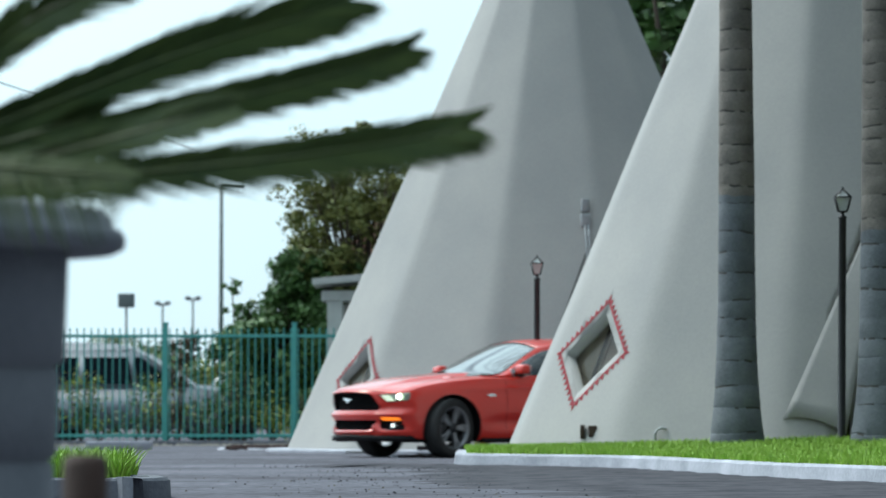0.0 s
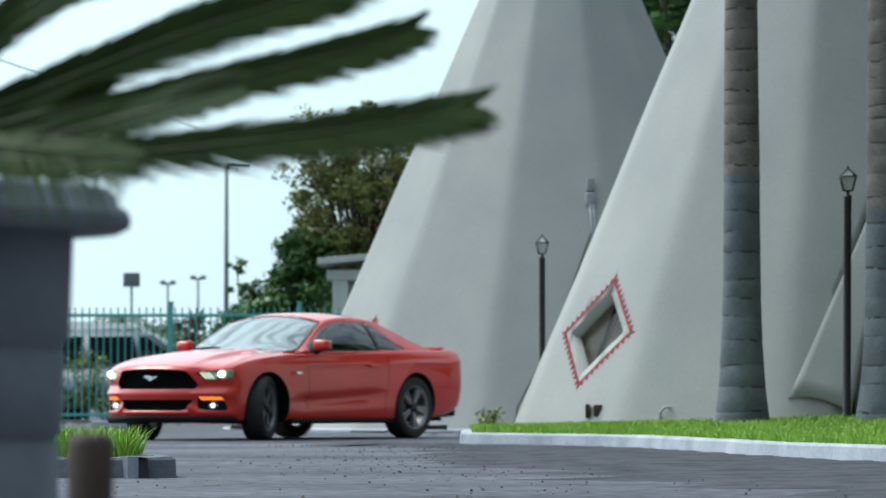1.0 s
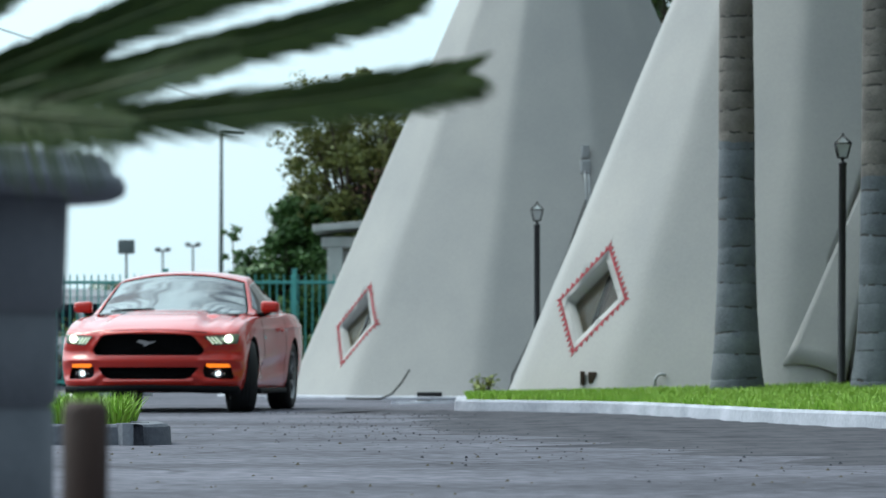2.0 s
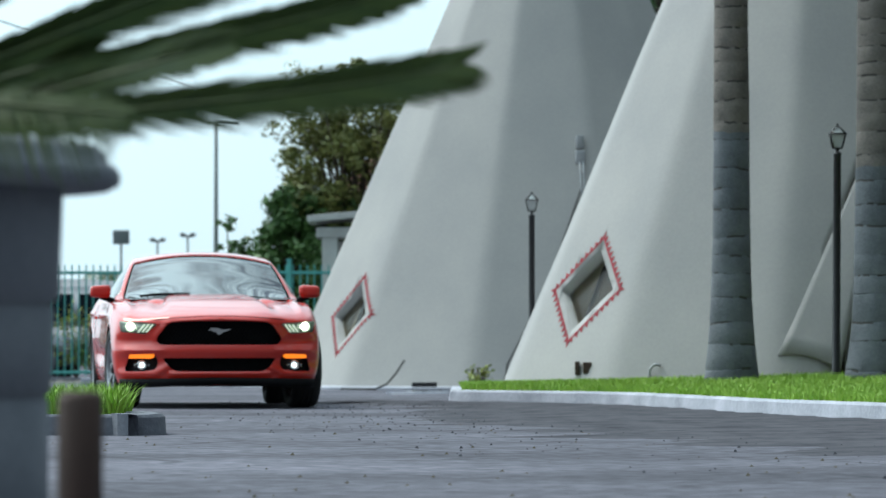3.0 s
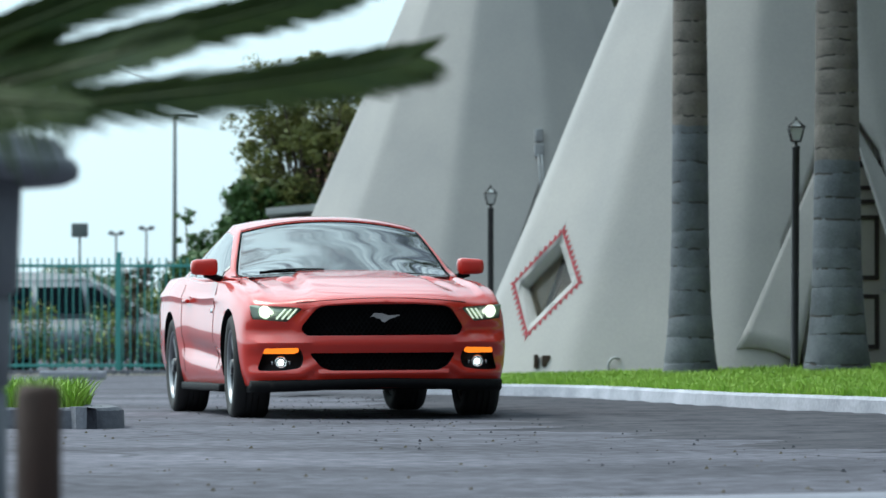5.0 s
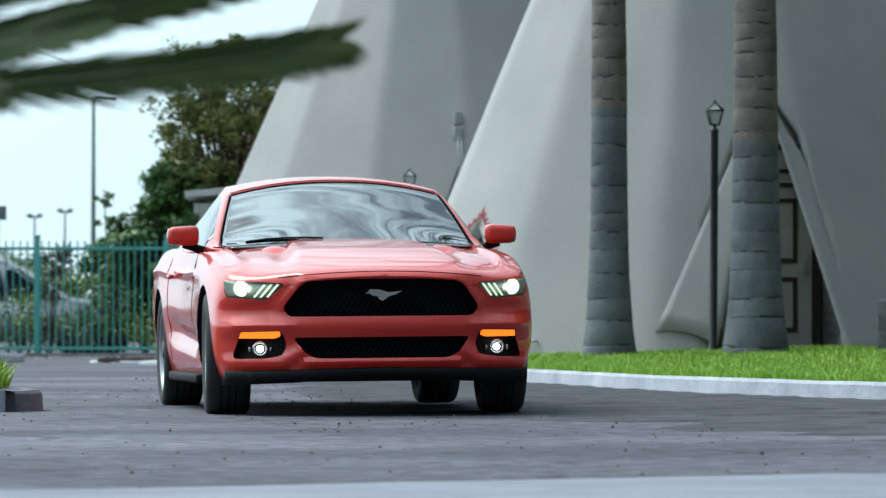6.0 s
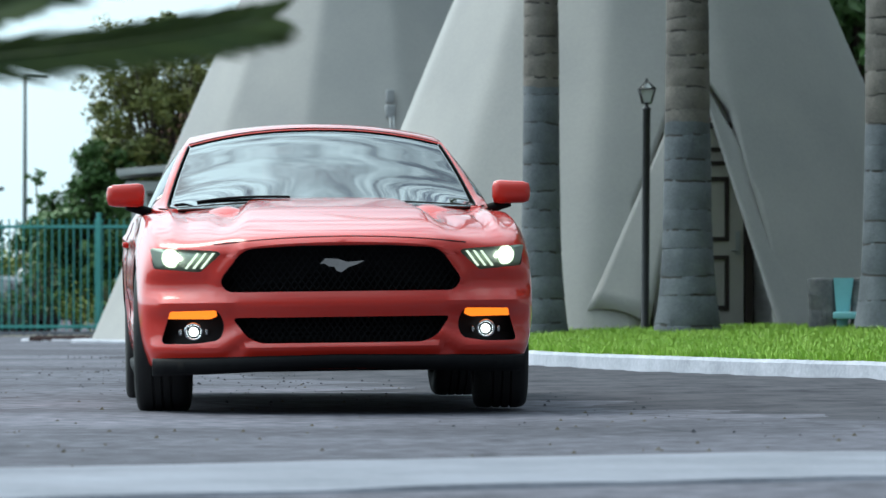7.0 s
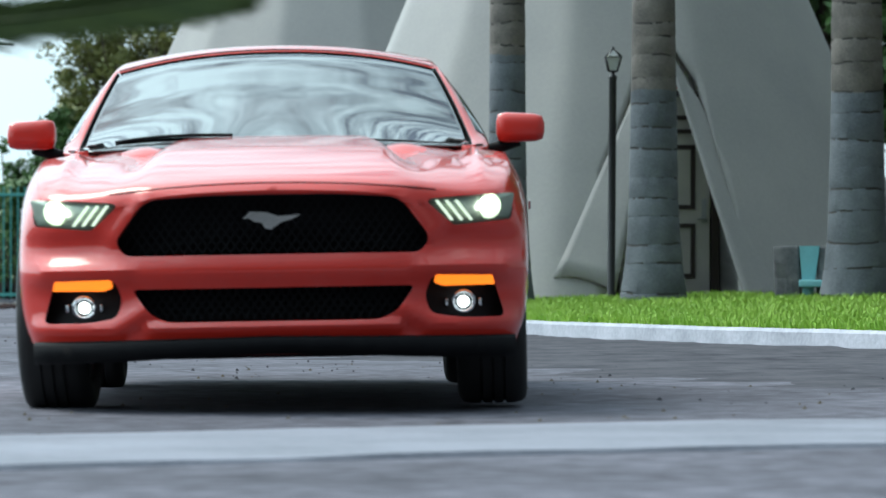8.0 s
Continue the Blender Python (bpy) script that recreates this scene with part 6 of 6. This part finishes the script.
def car_wheel(root, x, y):
    """A wheel with tyre, ten-spoke rim, disc and hub; its own axis lies along x, outer side towards the sign of x."""
    s = 1 if x > 0 else -1
    hub = empty("wheel")
    hub.parent = root
    hub.matrix_basis = pose(x, y, 0.345)
    tagged(hub, "alloy wheel with low black tyre")
    r, w = 0.345, 0.125
    bm = bmesh.new()
    prof = [(0.235, -0.10), (0.25, -0.115), (0.30, -w), (0.325, -w + 0.006), (0.340, -w + 0.022), (0.345, -0.08), (0.345, -0.045), (0.337, -0.043), (0.337, -0.035), (0.345, -0.033), (0.345, -0.004), (0.337, -0.002), (0.337, 0.006), (0.345, 0.008), (0.345, 0.036), (0.337, 0.038), (0.337, 0.046), (0.345, 0.048), (0.345, 0.08), (0.340, w - 0.022), (0.325, w - 0.006), (0.30, w), (0.25, 0.115), (0.235, 0.10)]
    n = 48
    rings = [[bm.verts.new((px, pr * math.cos(2 * math.pi * k / n), pr * math.sin(2 * math.pi * k / n))) for k in range(n)] for pr, px in prof]
    for a, b in zip(rings, rings[1:] + rings[:1]):
        for k in range(n):
            bm.faces.new((a[k], a[(k + 1) % n], b[(k + 1) % n], b[k]))
    t = part("tyre", bm, TYRE, hub)
    t.data.set_sharp_from_angle(angle=radians(40))
    bm = bmesh.new()
    prof = [(0.232, s * -0.10), (0.245, s * 0.112), (0.232, s * 0.108), (0.220, s * 0.09), (0.214, s * -0.09)]
    rings = [[bm.verts.new((px, pr * math.cos(2 * math.pi * k / n), pr * math.sin(2 * math.pi * k / n))) for k in range(n)] for pr, px in prof]
    for a, b in zip(rings, rings[1:] + rings[:1]):
        for k in range(n):
            bm.faces.new((a[k], a[(k + 1) % n], b[(k + 1) % n], b[k]))
    for k in range(5):
        for off in (-0.13, 0.13):
            a = 2 * math.pi * k / 5
            p0 = Vector((s * 0.085, 0.05 * math.cos(a), 0.05 * math.sin(a)))
            p1 = Vector((s * 0.098, 0.225 * math.cos(a + off), 0.225 * math.sin(a + off)))
            q = (p1 - p0).normalized()
            side = q.cross(Vector((1, 0, 0))).normalized()
            vs = []
            for p, hw in ((p0, 0.020), (p1, 0.014)):
                for dx in (0, -s * 0.035):
                    for sg in (-1, 1):
                        vs.append(bm.verts.new(p + side * hw * sg + Vector((dx, 0, 0))))
            for f in ((0, 1, 5, 4), (2, 6, 7, 3), (0, 4, 6, 2), (1, 3, 7, 5), (4, 5, 7, 6)):
                bm.faces.new([vs[i] for i in f])
    part("rim", bm, ALLOY, hub, "bright spoked alloy rim", smooth=False)
    bm = bmesh.new()
    got = bmesh.ops.create_cone(bm, cap_ends=True, segments=32, radius1=0.16, radius2=0.16, depth=0.02)
    bmesh.ops.transform(bm, matrix=pose(s * 0.02, 0, 0, 0, 90, 0), verts=bm.verts)
    part("brake_disc", bm, ALLOY_DARK, hub)
    bm = bmesh.new()
    got = bmesh.ops.create_cone(bm, cap_ends=True, segments=24, radius1=0.06, radius2=0.045, depth=0.04)
    bmesh.ops.transform(bm, matrix=pose(s * 0.09, 0, 0, 0, 90 * s, 0), verts=bm.verts)
    part("hub_cap", bm, ALLOY_DARK, hub)
    return hub


CAR = empty("sports_coupe")
tagged(CAR, "glossy red two-door fastback coupe with lit headlights", "car")
BODY = car_body(CAR)
car_front(CAR)
car_cabin(CAR)
car_side(CAR)
car_inside(CAR)
WHEELS = [(car_wheel(CAR, x, y), x, y) for x, y in ((-0.775, AXLE), (0.775, AXLE), (-0.805, 0.0), (0.805, 0.0))]

# ---- what moves: time, rear axle x, y, heading, way run, steering ----
DRIVE = (
    (0.00, 1.882, 48.914, 58.94, 0.000, -14.6),
    (0.25, 0.993, 48.315, 53.10, 1.072, -14.5),
    (0.50, 0.171, 47.629, 47.10, 2.144, -15.4),
    (0.75, -0.572, 46.858, 40.83, 3.215, -15.9),
    (1.00, -1.224, 46.009, 34.00, 4.286, -18.1),
    (1.25, -1.757, 45.085, 25.80, 5.354, -20.9),
    (1.50, -2.149, 44.098, 17.70, 6.416, -17.9),
    (1.75, -2.408, 43.080, 11.02, 7.468, -15.7),
    (2.00, -2.554, 42.056, 5.31, 8.502, -13.7),
    (2.25, -2.603, 41.046, 0.46, 9.514, -11.7),
    (2.50, -2.577, 40.057, -3.35, 10.503, -8.7),
    (3.00, -2.388, 38.138, -7.44, 12.432, -4.8),
    (3.50, -2.088, 36.230, -10.20, 14.364, -3.0),
    (4.00, -1.696, 34.242, -11.91, 16.390, -1.4),
    (4.50, -1.242, 32.136, -12.11, 18.544, 1.0),
    (5.00, -0.794, 29.936, -10.73, 20.790, 2.0),
    (5.50, -0.408, 27.728, -9.14, 23.031, 2.0),
    (6.00, -0.098, 25.596, -6.80, 25.186, 2.7),
    (6.50, 0.121, 23.548, -4.81, 27.246, 3.6),
    (7.00, 0.245, 21.524, -2.25, 29.273, 2.9),
    (7.50, 0.289, 19.478, -0.32, 31.320, 2.3),
    (8.00, 0.269, 17.395, 1.44, 33.403, 2.4),
)
LEAN = [(0.0, 0.0), (3.5, -0.1), (5.5, -0.5), (7.0, -0.7), (8.0, -1.0)]


def motions():
    walk(CAR, [(t, pose(x, y, 0, 0, curve(LEAN, t), -psi)) for t, x, y, psi, run, steer in DRIVE])
    run_of = [(row[0], row[4]) for row in DRIVE]
    steer_of = [(row[0], row[5]) for row in DRIVE]
    for hub, x, y in WHEELS:
        rows = []
        for k in range(81):
            t = k / 10
            spin = math.degrees(curve(run_of, t) / 0.345)
            turn = -1.15 * curve(steer_of, t) if y < -1 else 0.0
            rows.append((t, pose(x, y, 0.345, 0, 0, turn) @ pose(0, 0, 0, spin, 0, 0)))
        walk(hub, rows)


motions()
